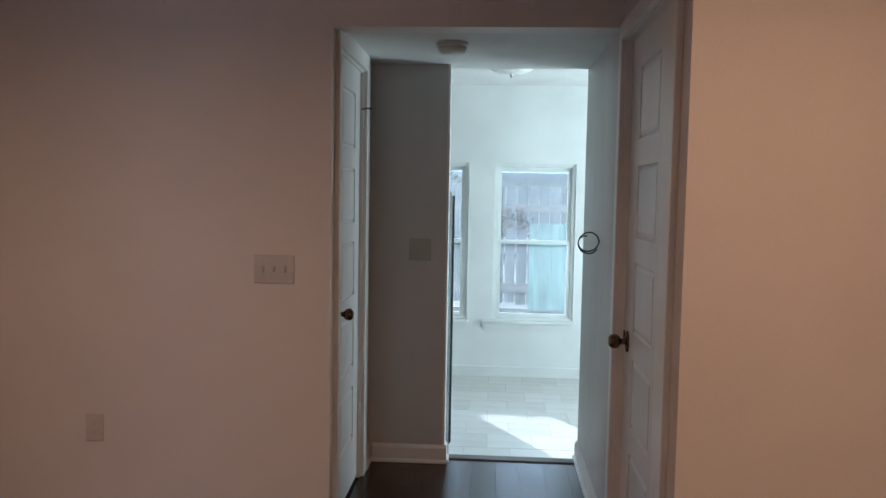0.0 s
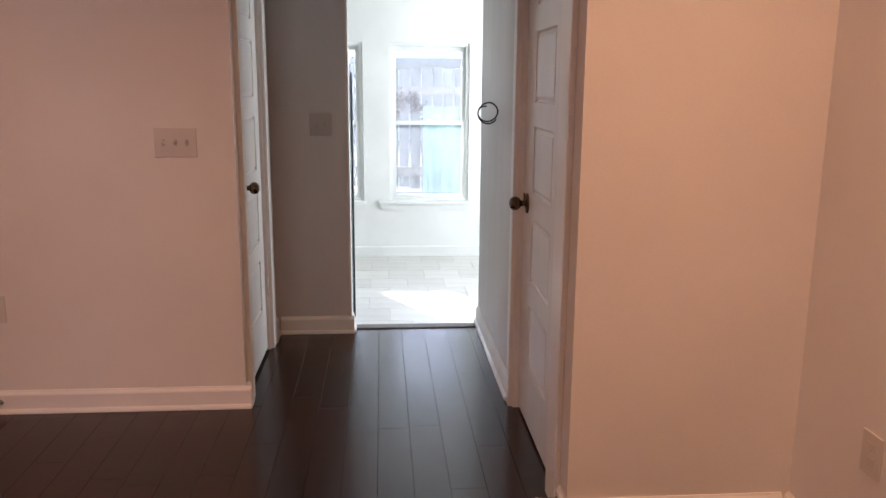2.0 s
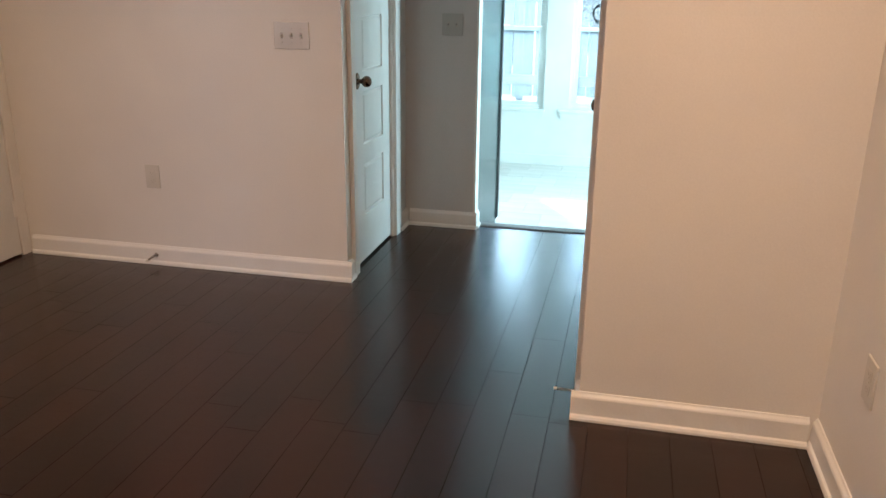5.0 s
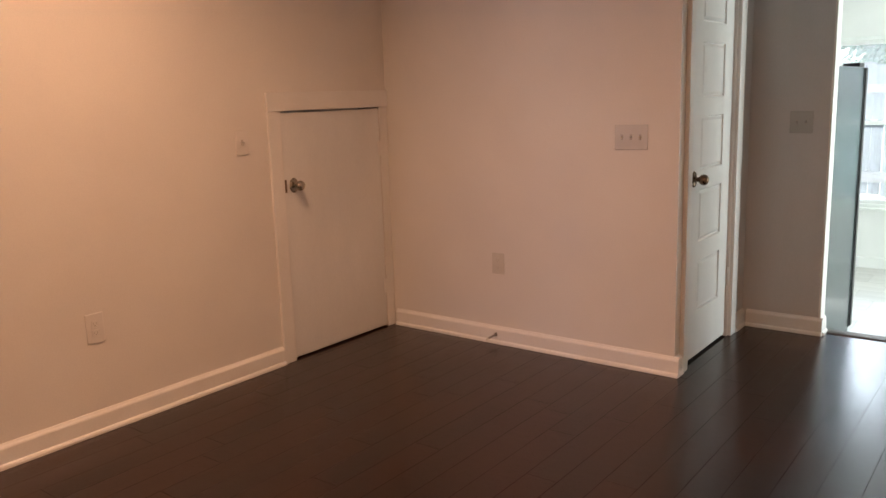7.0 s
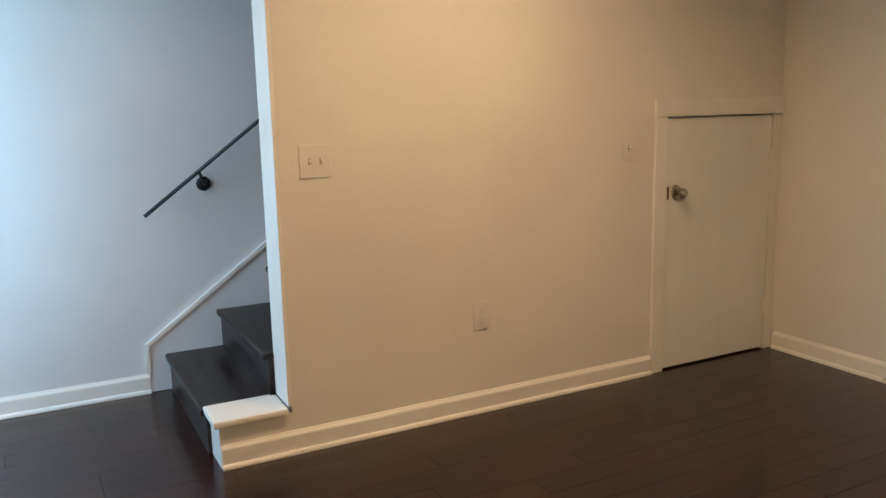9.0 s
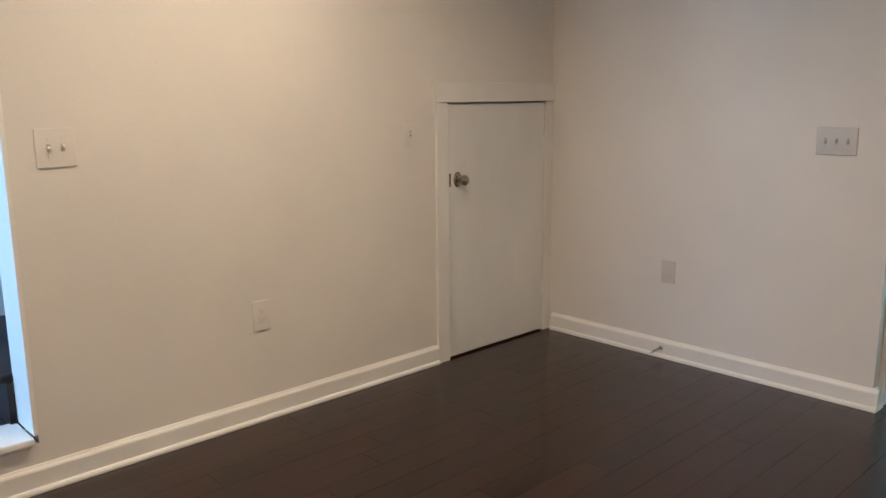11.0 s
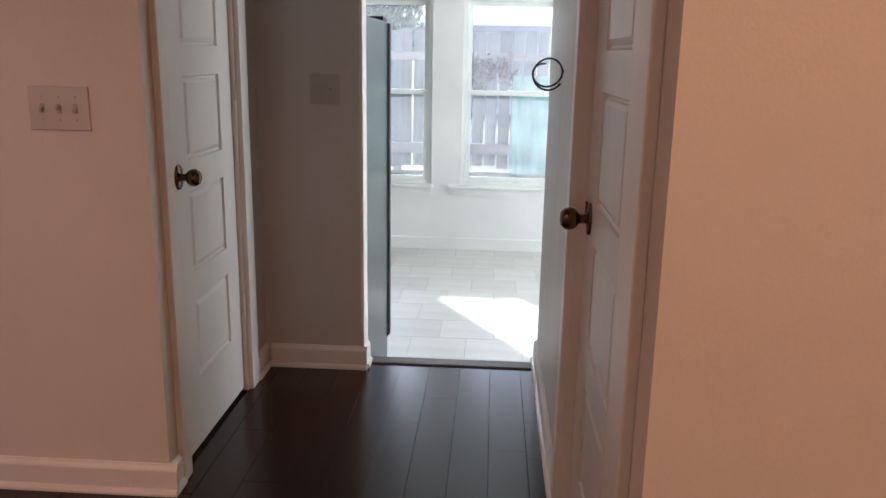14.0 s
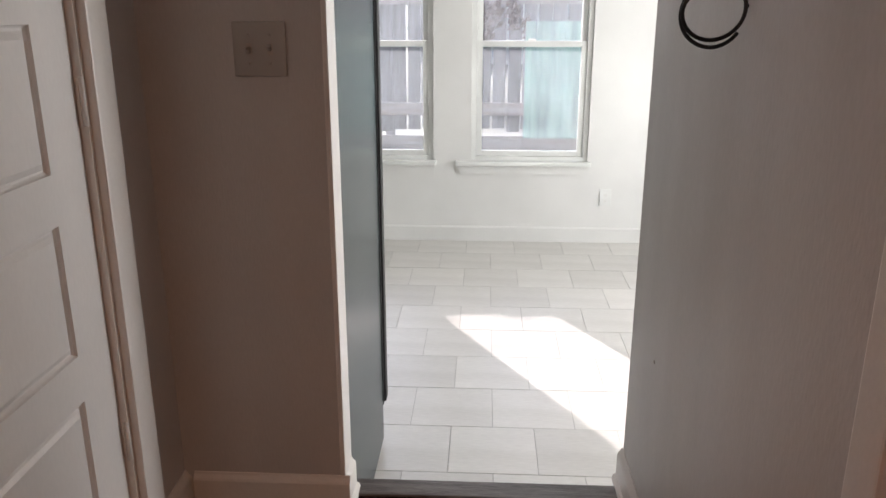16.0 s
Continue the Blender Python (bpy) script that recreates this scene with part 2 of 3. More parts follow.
def lathe(profile, m=None, steps=28):
    """Turns rows of (radius, height) about z, then moves by m."""
    bm = bmesh.new()
    rings = [[bm.verts.new((r * math.cos(2 * math.pi * k / steps), r * math.sin(2 * math.pi * k / steps), h)) for k in range(steps)] for r, h in profile]
    for a, b in zip(rings, rings[1:]):
        for k in range(steps):
            bm.faces.new((a[k], a[(k + 1) % steps], b[(k + 1) % steps], b[k]))
    bm.faces.new(rings[0][::-1])
    bm.faces.new(rings[-1])
    if m is not None:
        bm.transform(m)
    bmesh.ops.recalc_face_normals(bm, faces=bm.faces)
    for f in bm.faces:
        f.smooth = True
    return bm


def tube(points, radius, steps=10):
    """A round rod along points."""
    bm = bmesh.new()
    pts = [Vector(p) for p in points]
    rings = []
    for i, p in enumerate(pts):
        d = (pts[min(i + 1, len(pts) - 1)] - pts[max(i - 1, 0)]).normalized()
        q = d.to_track_quat("Z", "Y").to_matrix()
        rings.append([bm.verts.new(p + q @ Vector((radius * math.cos(2 * math.pi * k / steps), radius * math.sin(2 * math.pi * k / steps), 0))) for k in range(steps)])
    for a, b in zip(rings, rings[1:]):
        best = min(range(steps), key=lambda s: sum((a[k].co - b[(k + s) % steps].co).length for k in range(steps)))
        for k in range(steps):
            bm.faces.new((a[k], a[(k + 1) % steps], b[(k + 1 + best) % steps], b[(k + best) % steps]))
    bm.faces.new(rings[0][::-1])
    bm.faces.new(rings[-1])
    bmesh.ops.recalc_face_normals(bm, faces=bm.faces)
    for f in bm.faces:
        f.smooth = True
    return bm


def solid(outline, m, depth):
    """A flat outline of (u, v), pushed out by depth along the third axis, then moved by m."""
    bm = bmesh.new()
    f = bm.faces.new([bm.verts.new((u, v, 0)) for u, v in outline])
    top = bmesh.ops.extrude_face_region(bm, geom=[f])["geom"]
    bmesh.ops.translate(bm, verts=[g for g in top if isinstance(g, bmesh.types.BMVert)], vec=(0, 0, depth))
    bm.transform(m)
    bmesh.ops.recalc_face_normals(bm, faces=bm.faces)
    return bm


def part(name, bm, mat, parent=None, label=""):
    me = bpy.data.meshes.new(name)
    bm.to_mesh(me)
    bm.free()
    me.materials.append(mat)
    ob = new(name, me)
    if parent is not None:
        ob.parent = parent
    return tagged(ob, label)


def thing(name, label, category, kind="", group=""):
    return tagged(new(name), label, category, group, kind)


def structure(name, bm, mat, label, category):
    return tagged(part(name, bm, mat), label, category, kind="structure")


# ---- large structure ----
T = 0.12
TOP = 2.62
CD0, CD1 = 3.921, 4.572                 # closet doorway
CN = 2.594                              # end of the jutting wall, a little behind the hall wall
wall_stairs_side = structure("wall_stairs_side", boxes((LW - 0.16, LW, 1.022, 2.985, 0, TOP), (LW - 0.16, LW, 2.985, 3.735, 1.305, TOP), (LW - 0.16, LW, 3.735, BW, 0, TOP)), PAINT, "warm white painted wall beside the stairs", "wall")
wall_beside_hall = structure("wall_beside_hall", boxes((LW - 0.16, HL, BW, BW + T, 0, TOP)), PAINT, "warm white painted wall beside the hall", "wall")
wall_opposite = structure("wall_opposite", boxes((RW, RW + T, FRONT, 2.77 + T, 0, TOP)), PAINT, "warm white painted side wall", "wall")
wall_corner = structure("wall_corner", boxes((CN, RW, 2.77, 2.77 + T, 0, TOP)), PAINT, "warm white wall that juts out to the hall", "wall")
wall_front = structure("wall_front", boxes((SW - T, -1.17, FRONT - T, FRONT, 0, TOP), (-1.17, -0.27, FRONT - T, FRONT, 0, 0.5), (-1.17, -0.27, FRONT - T, FRONT, 2.1, TOP), (-0.27, RW + T, FRONT - T, FRONT, 0, TOP)), PAINT, "plain painted wall with a window opening", "wall")
wall_stair_outer = structure("wall_stair_outer", boxes((SW - T, SW, FRONT, 5.0, 0, 4.6)), STAIRPAINT, "pale grey painted wall along the stairs", "wall")
wall_hall_right = structure("wall_hall_right", boxes((CN, HR + T, 2.77 + T, 2.998, 0, TOP), (HR, HR + T, 2.998, 3.735, 2.055, TOP), (HR, HR + T, 3.735, 5.0, 0, TOP)), HALLSHADE, "satin hall wall with a streaky sheen, paint darkened for weak light", "wall")
wall_hall_left = structure("wall_hall_left", boxes((HL - T, HL, CD0, CD1, 2.06, TOP), (HL - T, HL, CD1, HE, 0, TOP)), SATINSHADE, "satin hall wall with a closet door, paint darkened for the hall's shade", "wall")
wall_hall_end = structure("wall_hall_end", boxes((-1.2, 1.845, HE, HE + 0.09, KF - 0.05, TOP)), SATINSHADE, "satin wall at the end of the hall, paint darkened for its shade", "wall")
header_hall = structure("header_hall", boxes((HL, HR, BW, BW + T, HCEIL - 0.02, TOP)), PAINT, "painted header over the hall opening", "wall")
header_kitchen = structure("header_kitchen", boxes((1.845, HR, HE, HE + 0.14, HCEIL + 0.004, TOP)), KPAINT, "white header over the kitchen opening", "wall")
ceiling_hall = structure("ceiling_hall", boxes((HL, HR, BW + T, HE, HCEIL, HCEIL + 0.1), (1.845, HR, HE, HE + 0.14, HCEIL, HCEIL + 0.003)), CEILING, "low white hall ceiling", "ceiling")
ceiling_living = structure("ceiling_living", boxes((LW, RW, FRONT, BW, CEIL, CEIL + 0.1), (SW, LW, FRONT, 0.6, CEIL, CEIL + 0.1)), CEILING, "white living room ceiling", "ceiling")
ceiling_stairs = structure("ceiling_stairs", boxes((SW, LW, 0.6, 5.0, 4.4, 4.5)), CEILING, "white ceiling high over the stairs", "ceiling")
wall_stair_upper = structure("wall_stair_upper", boxes((LW - 0.16, LW - 0.02, 0.6, 5.0, TOP, 4.4), (SW, LW - 0.16, 0.6, 0.72, CEIL + 0.1, 4.4), (SW, LW - 0.16, 4.7, 4.8, 0, 4.4)), STAIRPAINT, "plain upper walls of the stair well", "wall")

# Added out of view to block the front window's light from the room.
wall_light_block = structure("wall_light_block", boxes((LW + 0.02, LW + 0.14, FRONT, -0.05, 0, CEIL)), PAINT, "unseen short wall added to keep front daylight off the room", "wall")
# Unseen shells behind the shut doors, added to stop sky leaking in.
floor_closets = structure("floor_closets", boxes((SW, HL - 0.1, BW, HE, -0.10, -0.012), (HR + T, 5.2, 2.77 + T, 4.88, -0.10, -0.012)), SEAM, "unseen dark floor of the closed closets, added against light leaks", "floor")
ceiling_closets = structure("ceiling_closets", boxes((LW - 0.02, HL - T, BW + T, HE, CEIL, CEIL + 0.1), (HR + T, 5.2, 2.77 + T, 4.88, CEIL, CEIL + 0.1)), CEILING, "unseen ceiling of the closed closets, added against light leaks", "ceiling")
wall_closets = structure("wall_closets", boxes((LW - 0.16, LW - 0.04, BW + T, HE, 0, TOP), (5.2, 5.32, 2.77, 4.88, 0, TOP), (RW + T, 5.2, 2.77, 2.77 + T, 0, TOP)), PAINT, "plain unseen walls of the closed closets, added against light leaks", "wall")
wall_kitchen_left = structure("wall_kitchen_left", boxes((-1.32, -1.2, HE, KW + 0.16, KF - 0.05, TOP)), KPAINT, "white kitchen side wall", "wall")
# The opening is added to go with the kitchen's fill lamp.
wall_kitchen_right = structure("wall_kitchen_right", boxes((5.2, 5.36, 4.88, 5.9, KF - 0.05, TOP), (5.2, 5.36, 5.9, 7.5, KF - 0.05, 0.1), (5.2, 5.36, 5.9, 7.5, 1.9, TOP), (5.2, 5.36, 7.5, KW + 0.16, KF - 0.05, TOP)), KPAINT, "unseen white kitchen wall with a wide window opening added for the fill lamp", "wall")
wall_kitchen_near = structure("wall_kitchen_near", boxes((HR + T, 5.2, 4.88, 5.0, KF - 0.05, TOP)), KPAINT, "white kitchen wall beside the hall", "wall")
W1, W2, WZ = (1.055, 1.842), (2.097, 2.885), (0.215, 1.757)
wall_kitchen_windows = structure("wall_kitchen_windows", boxes((-1.2, W1[0], KW, KW + 0.16, KF - 0.05, TOP), (W1[1], W2[0], KW, KW + 0.16, KF - 0.05, TOP), (W2[1], 5.2, KW, KW + 0.16, KF - 0.05, TOP),
                                 *[(a, b, KW, KW + 0.16, z0, z1) for a, b in (W1, W2) for z0, z1 in ((KF - 0.05, WZ[0]), (WZ[1], TOP))]), KPAINT, "white kitchen wall with two tall windows", "wall")
ceiling_kitchen = structure("ceiling_kitchen", boxes((-1.2, 5.2, HE + 0.09, KW, KCEIL, KCEIL + 0.1)), CEILING, "white kitchen ceiling", "ceiling")
riser_kitchen = structure("riser_kitchen", boxes((1.845, HR, HE + 0.092, HE + 0.118, KF, -0.012)), TRIM, "white riser down to the sunken kitchen", "step")


# ---- trim ----
def profile_run(name, pts, shape, mat, parent=None, label=""):
    """A moulding of the outline shape (out from the wall, up), along a straight run from a to b; the wall lies to the left of the way."""
    a, b = (Vector((*p, 0)) for p in pts)
    d = (b - a).normalized()
    out = Vector((d.y, -d.x, 0))
    m = Matrix(((out.x, 0, d.x, a.x), (out.y, 0, d.y, a.y), (0, 1, 0, 0), (0, 0, 0, 1)))
    return part(name, solid(shape, m, (b - a).length), mat, parent, label)


BASE = [(0, 0), (0.026, 0), (0.026, 0.008), (0.022, 0.016), (0.0155, 0.020), (0.0155, 0.078), (0.013, 0.084), (0.007, 0.091), (0.004, 0.097), (0, 0.097)]


def baseboard(a, b, label="white painted baseboard with a rounded shoe moulding"):
    return tagged(profile_run("baseboard", (a, b), BASE, TRIM), label, "baseboard", kind="structure")


baseboard((LW, 0.73), (LW, 2.905))
baseboard((LW + 0.026, BW), (HL + 0.026, BW))
baseboard((HL, BW), (HL, 3.862))
baseboard((HL, 4.656), (HL, HE))
baseboard((HL + 0.026, HE), (1.845 + 0.016, HE))
baseboard((1.845, HE), (1.845, HE + 0.09))
baseboard((HR, 5.0), (HR, 3.80))
baseboard((CN, 2.862), (CN, 2.77))
baseboard((CN - 0.026, 2.77), (RW - 0.026, 2.77))
baseboard((RW, 2.77), (RW, FRONT))
baseboard((SW, FRONT), (SW, 0.612))
tagged(profile_run("baseboard_kitchen", ((-1.2, KW), (5.2, KW)), [(0, KF), (0.012, KF), (0.012, KF + 0.095), (0.006, KF + 0.105), (0, KF + 0.105)], KPAINT), "white painted kitchen baseboard", "baseboard", kind="structure")
structure("trim_hall_corner", boxes((1.836, 1.849, HE - 0.003, HE + 0.093, 0.0, HCEIL), bevel=0.003), TRIM, "white corner trim at the kitchen opening", "trim")


# ---- doors ----
def panel_door(name, width, height, panels, label):
    """A five-panel door, its face in the plane x = 0 looking to +x, its width along y from 0."""
    door = tagged(new(name), label, "door", kind="structure")
    y0, y1, rows = panels
    th = 0.036
    bm = bmesh.new()
    ys, zs = [0, y0, y1, width], [0] + [z for r in rows for z in r] + [height]
    grid = [[bm.verts.new((0, y, z)) for z in zs] for y in ys]
    fields = []
    for i in range(3):
        for j in range(len(zs) - 1):
            f = bm.faces.new((grid[i][j], grid[i + 1][j], grid[i + 1][j + 1], grid[i][j + 1]))
            if i == 1 and j % 2 == 1:
                fields.append(f)
    edge = [e for e in bm.edges if e.is_boundary]
    ex = bmesh.ops.extrude_edge_only(bm, edges=edge)["geom"]
    bmesh.ops.translate(bm, verts=[g for g in ex if isinstance(g, bmesh.types.BMVert)], vec=(-th, 0, 0))
    bmesh.ops.recalc_face_normals(bm, faces=bm.faces)
    for thick, depth in ((0.002, -0.006), (0.004, -0.004), (0.004, 0), (0.004, 0.004), (0.008, 0.004), (0.002, 0.001)):
        bmesh.ops.inset_individual(bm, faces=fields, thickness=thick, depth=depth, use_even_offset=True)
    part("leaf", bm, DOORWHITE, door)
    return door


def knob(name, at, out, mat, parent=None, size=1.0, label=""):
    """A round door knob on its rose. out: the way in which it sticks out."""
    m = Matrix.Translation(at) @ Vector(out).to_track_quat("Z", "Y").to_matrix().to_4x4() @ Matrix.Scale(size, 4)
    k = part(name, lathe([(0.014, 0.006), (0.0115, 0.012), (0.0115, 0.024), (0.0135, 0.029), (0.020, 0.033), (0.0255, 0.040), (0.0280, 0.049), (0.0275, 0.057), (0.0235, 0.066), (0.0165, 0.072), (0.007, 0.0745)], m), mat, parent, label)
    part("rose", lathe([(0.031, 0), (0.031, 0.003), (0.028, 0.007), (0.015, 0.010)], m @ Matrix.Diagonal((1.0, 1.32, 1, 1))), mat, k)
    return k


def hinge(parent, x, y, z, w=0.007):
    h = part("hinge", boxes((x - 0.002, x + 0.002, y - w, y + w, z - 0.044, z + 0.044), bevel=0.001), TRIM, parent, "white painted butt hinge")
    part("hinge_pin", tube([(x + 0.006, y, z - 0.047), (x + 0.006, y, z + 0.047)], 0.8 * w), TRIM, h)


ROWS5 = [(0.235, 0.495), (0.590, 0.850), (0.945, 1.205), (1.295, 1.555), (1.650, 1.912)]
closet_door = panel_door("door_closet", 0.625, 2.03, (0.180, 0.500, ROWS5), "white five-panel closet door, shut, with a bronze knob")
closet_door.matrix_world = pose(1.416, 3.934, 0.012)
knob("knob", (0, 0.098, 0.908), (1, 0, 0), BRONZE, closet_door, 0.95, "tarnished bronze round knob")
for z in (0.33, 1.06, 1.80):
    hinge(closet_door, 0.006, 0.628, z)
part("hinge_stop", tube([(0.010, 0.628, 1.852), (0.030, 0.606, 1.852), (0.062, 0.581, 1.852)], 0.0045), BRONZE, closet_door, "bronze hinge-pin door stop")

hall_door = panel_door("door_hall", 0.645, 2.03, (0.175, 0.525, ROWS5), "white five-panel hall door, shut, with a bronze knob")
hall_door.matrix_world = pose(2.604, 3.722, 0.012, 0, 0, 180)
knob("knob", (0, 0.085, 0.895), (1, 0, 0), BRONZE, hall_door, 1.0, "aged bronze ball knob")
part("latch", boxes((0.0005, 0.006, 0.010, 0.030, 0.885, 0.928), bevel=0.001), BRONZE, hall_door, "dark bronze latch plate")
for z in (0.26, 1.043, 1.80):
    hinge(hall_door, 0.004, 0.638, z, 0.0035)


def casing(name, x, out, y0, y1, top, width, label, near=0.0, back=0.0):
    """Door trim on a wall in the plane x: two legs and a head, each a rounded board, and the jamb inside."""
    t = tagged(new(name), label, "trim", kind="structure")
    a, b = sorted((x, x + 0.021 * out))
    for yy, shift in (((y0 - (near or width), y0), back), ((y1, y1 + width), 0)):
        part("casing_leg", boxes((a + shift, b + shift, *yy, 0, top), bevel=0.004), TRIM, t)
    part("casing_head", boxes((a, b + back, y0 - (near or width), y1 + width, top + 0.001, top + width), bevel=0.004), TRIM, t)
    c, d = sorted((x + 0.002 * out, x - 0.11 * out))
    part("jamb", boxes((c + back, d, y0 - 0.001, y0 + 0.010, 0, top), (c, d, y1 - 0.010, y1 + 0.001, 0, top), (c, d, y0, y1, top - 0.010, top + 0.001)), TRIM, t)
    return t


casing("casing_closet", HL, 1, CD0 + 0.001, CD1 - 0.001, 2.052, 0.084, "white door casing round the closet door", 0.058)
hall_casing = casing("casing_hall_door", HR, -1, 2.999, 3.734, 2.052, 0.062, "white door casing round the hall door", 0.136, CN - HR)
part("jamb_liner", boxes((HR + 0.0260, HR + 0.11, 3.0095, 3.0745, 0, 2.041)), TRIM, hall_casing)

# cupboard door under the stairs
cup = tagged(new("door_cupboard"), "low flat white cupboard door under the stairs, shut", "door", kind="structure")
part("leaf", boxes((LW - 0.036, LW - 0.001, 2.989, 3.732, 0.010, 1.297), bevel=0.003), DOORWHITE, cup)
knob("knob", (LW - 0.001, 3.058, 0.925), (1, 0, 0), NICKEL, cup, 0.95, "tarnished nickel round knob")
part("strike_plate", boxes((LW - 0.0005, LW + 0.004, 2.9845, 3.008, 0.892, 0.958), bevel=0.001), DARKLATCH, cup, "dark worn latch plate")
for z in (0.25, 1.07):
    part("hinge", boxes((LW - 0.002, LW + 0.004, 3.716, 3.742, z - 0.04, z + 0.04), bevel=0.0015), TRIM, cup, "white painted hinge")
cupcas = tagged(new("casing_cupboard"), "white flat boards round the cupboard door", "trim", kind="structure")
part("casing_leg", boxes((LW, LW + 0.016, 2.905, 2.984, 0, 1.304), bevel=0.003), TRIM, cupcas)
part("casing_head", boxes((LW, LW + 0.016, 2.905, BW - 0.001, 1.305, 1.398), bevel=0.003), TRIM, cupcas)
part("casing_leg", boxes((LW, LW + 0.006, 3.737, BW - 0.001, 0, 1.304), bevel=0.002), TRIM, cupcas)


# ---- stairs ----
RISE, GO = 0.192, 0.266
stairs = tagged(new("stairs"), "dark stained wooden stairs between two walls", "stairs", kind="structure")
for i in range(12):
    y = 0.714 + GO * i
    part("riser", boxes((SW + 0.014, LW - 0.161, y, y + 0.02, RISE * i, RISE * (i + 1) - 0.029)), TREAD, stairs)
    part("tread", boxes((SW + 0.014, LW - 0.161, y - 0.022, y + GO + 0.02, RISE * (i + 1) - 0.028, RISE * (i + 1)), bevel=0.008), TREAD, stairs)
skirt = tagged(new("skirt_stairs"), "pale skirt board with a white edge strip along the stairs", "trim", kind="structure")
S = RISE / GO
m_yz = Matrix(((0, 0, 1, SW), (1, 0, 0, 0), (0, 1, 0, 0), (0, 0, 0, 1)))
y_end = 3.8
part("board", solid([(0.612, 0.002), (0.71, 0.002), (y_end, (y_end - 0.71) * S), (y_end, 0.245 + (y_end - 0.612) * S), (0.612, 0.245)], m_yz, 0.012), STAIRPAINT, skirt)
part("edge_strip", solid([(0.602, 0.10), (0.619, 0.10), (0.619, 0.238), (y_end, 0.238 + (y_end - 0.619) * S), (y_end, 0.265 + (y_end - 0.619) * S), (0.602, 0.250)], m_yz, 0.022), TRIM, skirt, "white edge strip")
knee = tagged(new("knee_wall"), "low wall with a white cap beside the first step", "wall", kind="structure")
part("body", boxes((LW - 0.16, LW, 0.745, 1.022, 0, 0.172)), PAINT, knee)
part("end_board", boxes((LW - 0.17, LW + 0.004, 0.728, 0.7445, 0, 0.172), bevel=0.002), TRIM, knee, "white end board")
part("cap", boxes((LW - 0.185, LW + 0.026, 0.704, 1.0035, 0.173, 0.202), bevel=0.009), TRIM, knee, "white rounded cap board")
structure("trim_stair_opening", boxes((LW - 0.172, LW + 0.010, 1.004, 1.0215, 0.2025, TOP), bevel=0.004), TRIM, "white trim board on the wall's end at the stairs", "trim")

rail = thing("handrail", "black iron handrail on a round wall bracket", "handrail")
rx = SW + 0.075
yr = 0.645
part("rod", tube([(rx, yr, 0.893), (rx, 3.4, 0.893 + (3.4 - yr) * 0.757)], 0.0095), BLACK, rail)
for by in (0.915, 2.2):
    bz = 0.893 + (by - yr) * 0.757
    br = part("bracket", tube([(SW + 0.003, by + 0.03, bz - 0.07), (SW + 0.05, by + 0.03, bz - 0.07), (SW + 0.068, by + 0.015, bz - 0.05), (rx, by, bz - 0.008)], 0.008), BLACK, rail)
    part("rose", lathe([(0.036, 0), (0.036, 0.004), (0.030, 0.010), (0.012, 0.014)], pose(SW, by + 0.03, bz - 0.07, 0, 90, 0)), BLACK, br, "round black wall plate")


# ---- floors ----
floor_living = structure("floor_living", boxes((SW, RW, FRONT, BW, -0.10, -0.008), (HL, HR, BW, HE + 0.118, -0.10, -0.008), (HL - 0.1, HL, CD0, CD1, -0.1, -0.008), (HR, HR + T, 2.998, 3.735, -0.1, -0.008)), SEAM, "dark stained wooden plank floor", "floor")
floor_kitchen = structure("floor_kitchen", boxes((-1.2, 5.2, HE + 0.09, KW, KF - 0.10, KF - 0.0025)), GROUT, "pale grey square tile floor in a running bond", "floor")
threshold = structure("threshold", boxes((1.851, HR, 4.884, 4.956, -0.006, 0.007), bevel=0.004), SILLWOOD, "worn grey wooden threshold strip", "threshold")


# ---- windows ----
def sash_window(name, x0, x1, label):
    """A two-sash vinyl window in the wall, with its stool below."""
    w = tagged(new(name), label, "window", kind="structure")
    z0, z1 = WZ
    y = KW + 0.02
    fw = 0.034
    part("window_frame", boxes((x0, x0 + fw, y, y + 0.09, z0, z1), (x1 - fw, x1, y, y + 0.09, z0, z1), (x0 + fw, x1 - fw, y, y + 0.09, z1 - fw, z1), (x0 + fw, x1 - fw, y, y + 0.09, z0, z0 + 0.030), bevel=0.003), VINYL, w)
    mid = 0.985
    for nm, yy, a, b in (("lower_sash", y + 0.012, z0 + 0.031, mid + 0.022), ("upper_sash", y + 0.050, mid - 0.02, z1 - fw - 0.001)):
        s = 0.036
        u0, u1 = x0 + fw + 0.001, x1 - fw - 0.001
        sash = part(nm, boxes((u0, u0 + s, yy, yy + 0.034, a, b), (u1 - s, u1, yy, yy + 0.034, a, b), (u0 + s, u1 - s, yy, yy + 0.034, b - s, b), (u0 + s, u1 - s, yy, yy + 0.034, a, a + s), bevel=0.003), VINYL, w)
        pane = part("pane", boxes((u0 + s - 0.004, u1 - s + 0.004, yy + 0.014, yy + 0.019, a + s - 0.004, b - s + 0.004)), GLASS, sash)
        pane.visible_shadow = False
    part("latch", boxes(((x0 + x1) / 2 - 0.025, (x0 + x1) / 2 + 0.025, y + 0.008, y + 0.04, mid + 0.023, mid + 0.034), bevel=0.003), VINYL, w)
    part("window_sill", boxes((x0 - 0.105, x1 + 0.02, KW - 0.045, KW + 0.019, z0 - 0.026, z0 + 0.001), bevel=0.006), VINYL, w, "white wooden stool")
    face = Matrix(((1, 0, 0, 0), (0, 0, 1, KW - 0.016), (0, 1, 0, 0), (0, 0, 0, 1)))
    part("apron", solid([(x0 - 0.068, z0 - 0.088), (x1, z0 - 0.088), (x1 + 0.012, z0 - 0.027), (x0 - 0.098, z0 - 0.027)], face, 0.0155), KPAINT, w)
    return w


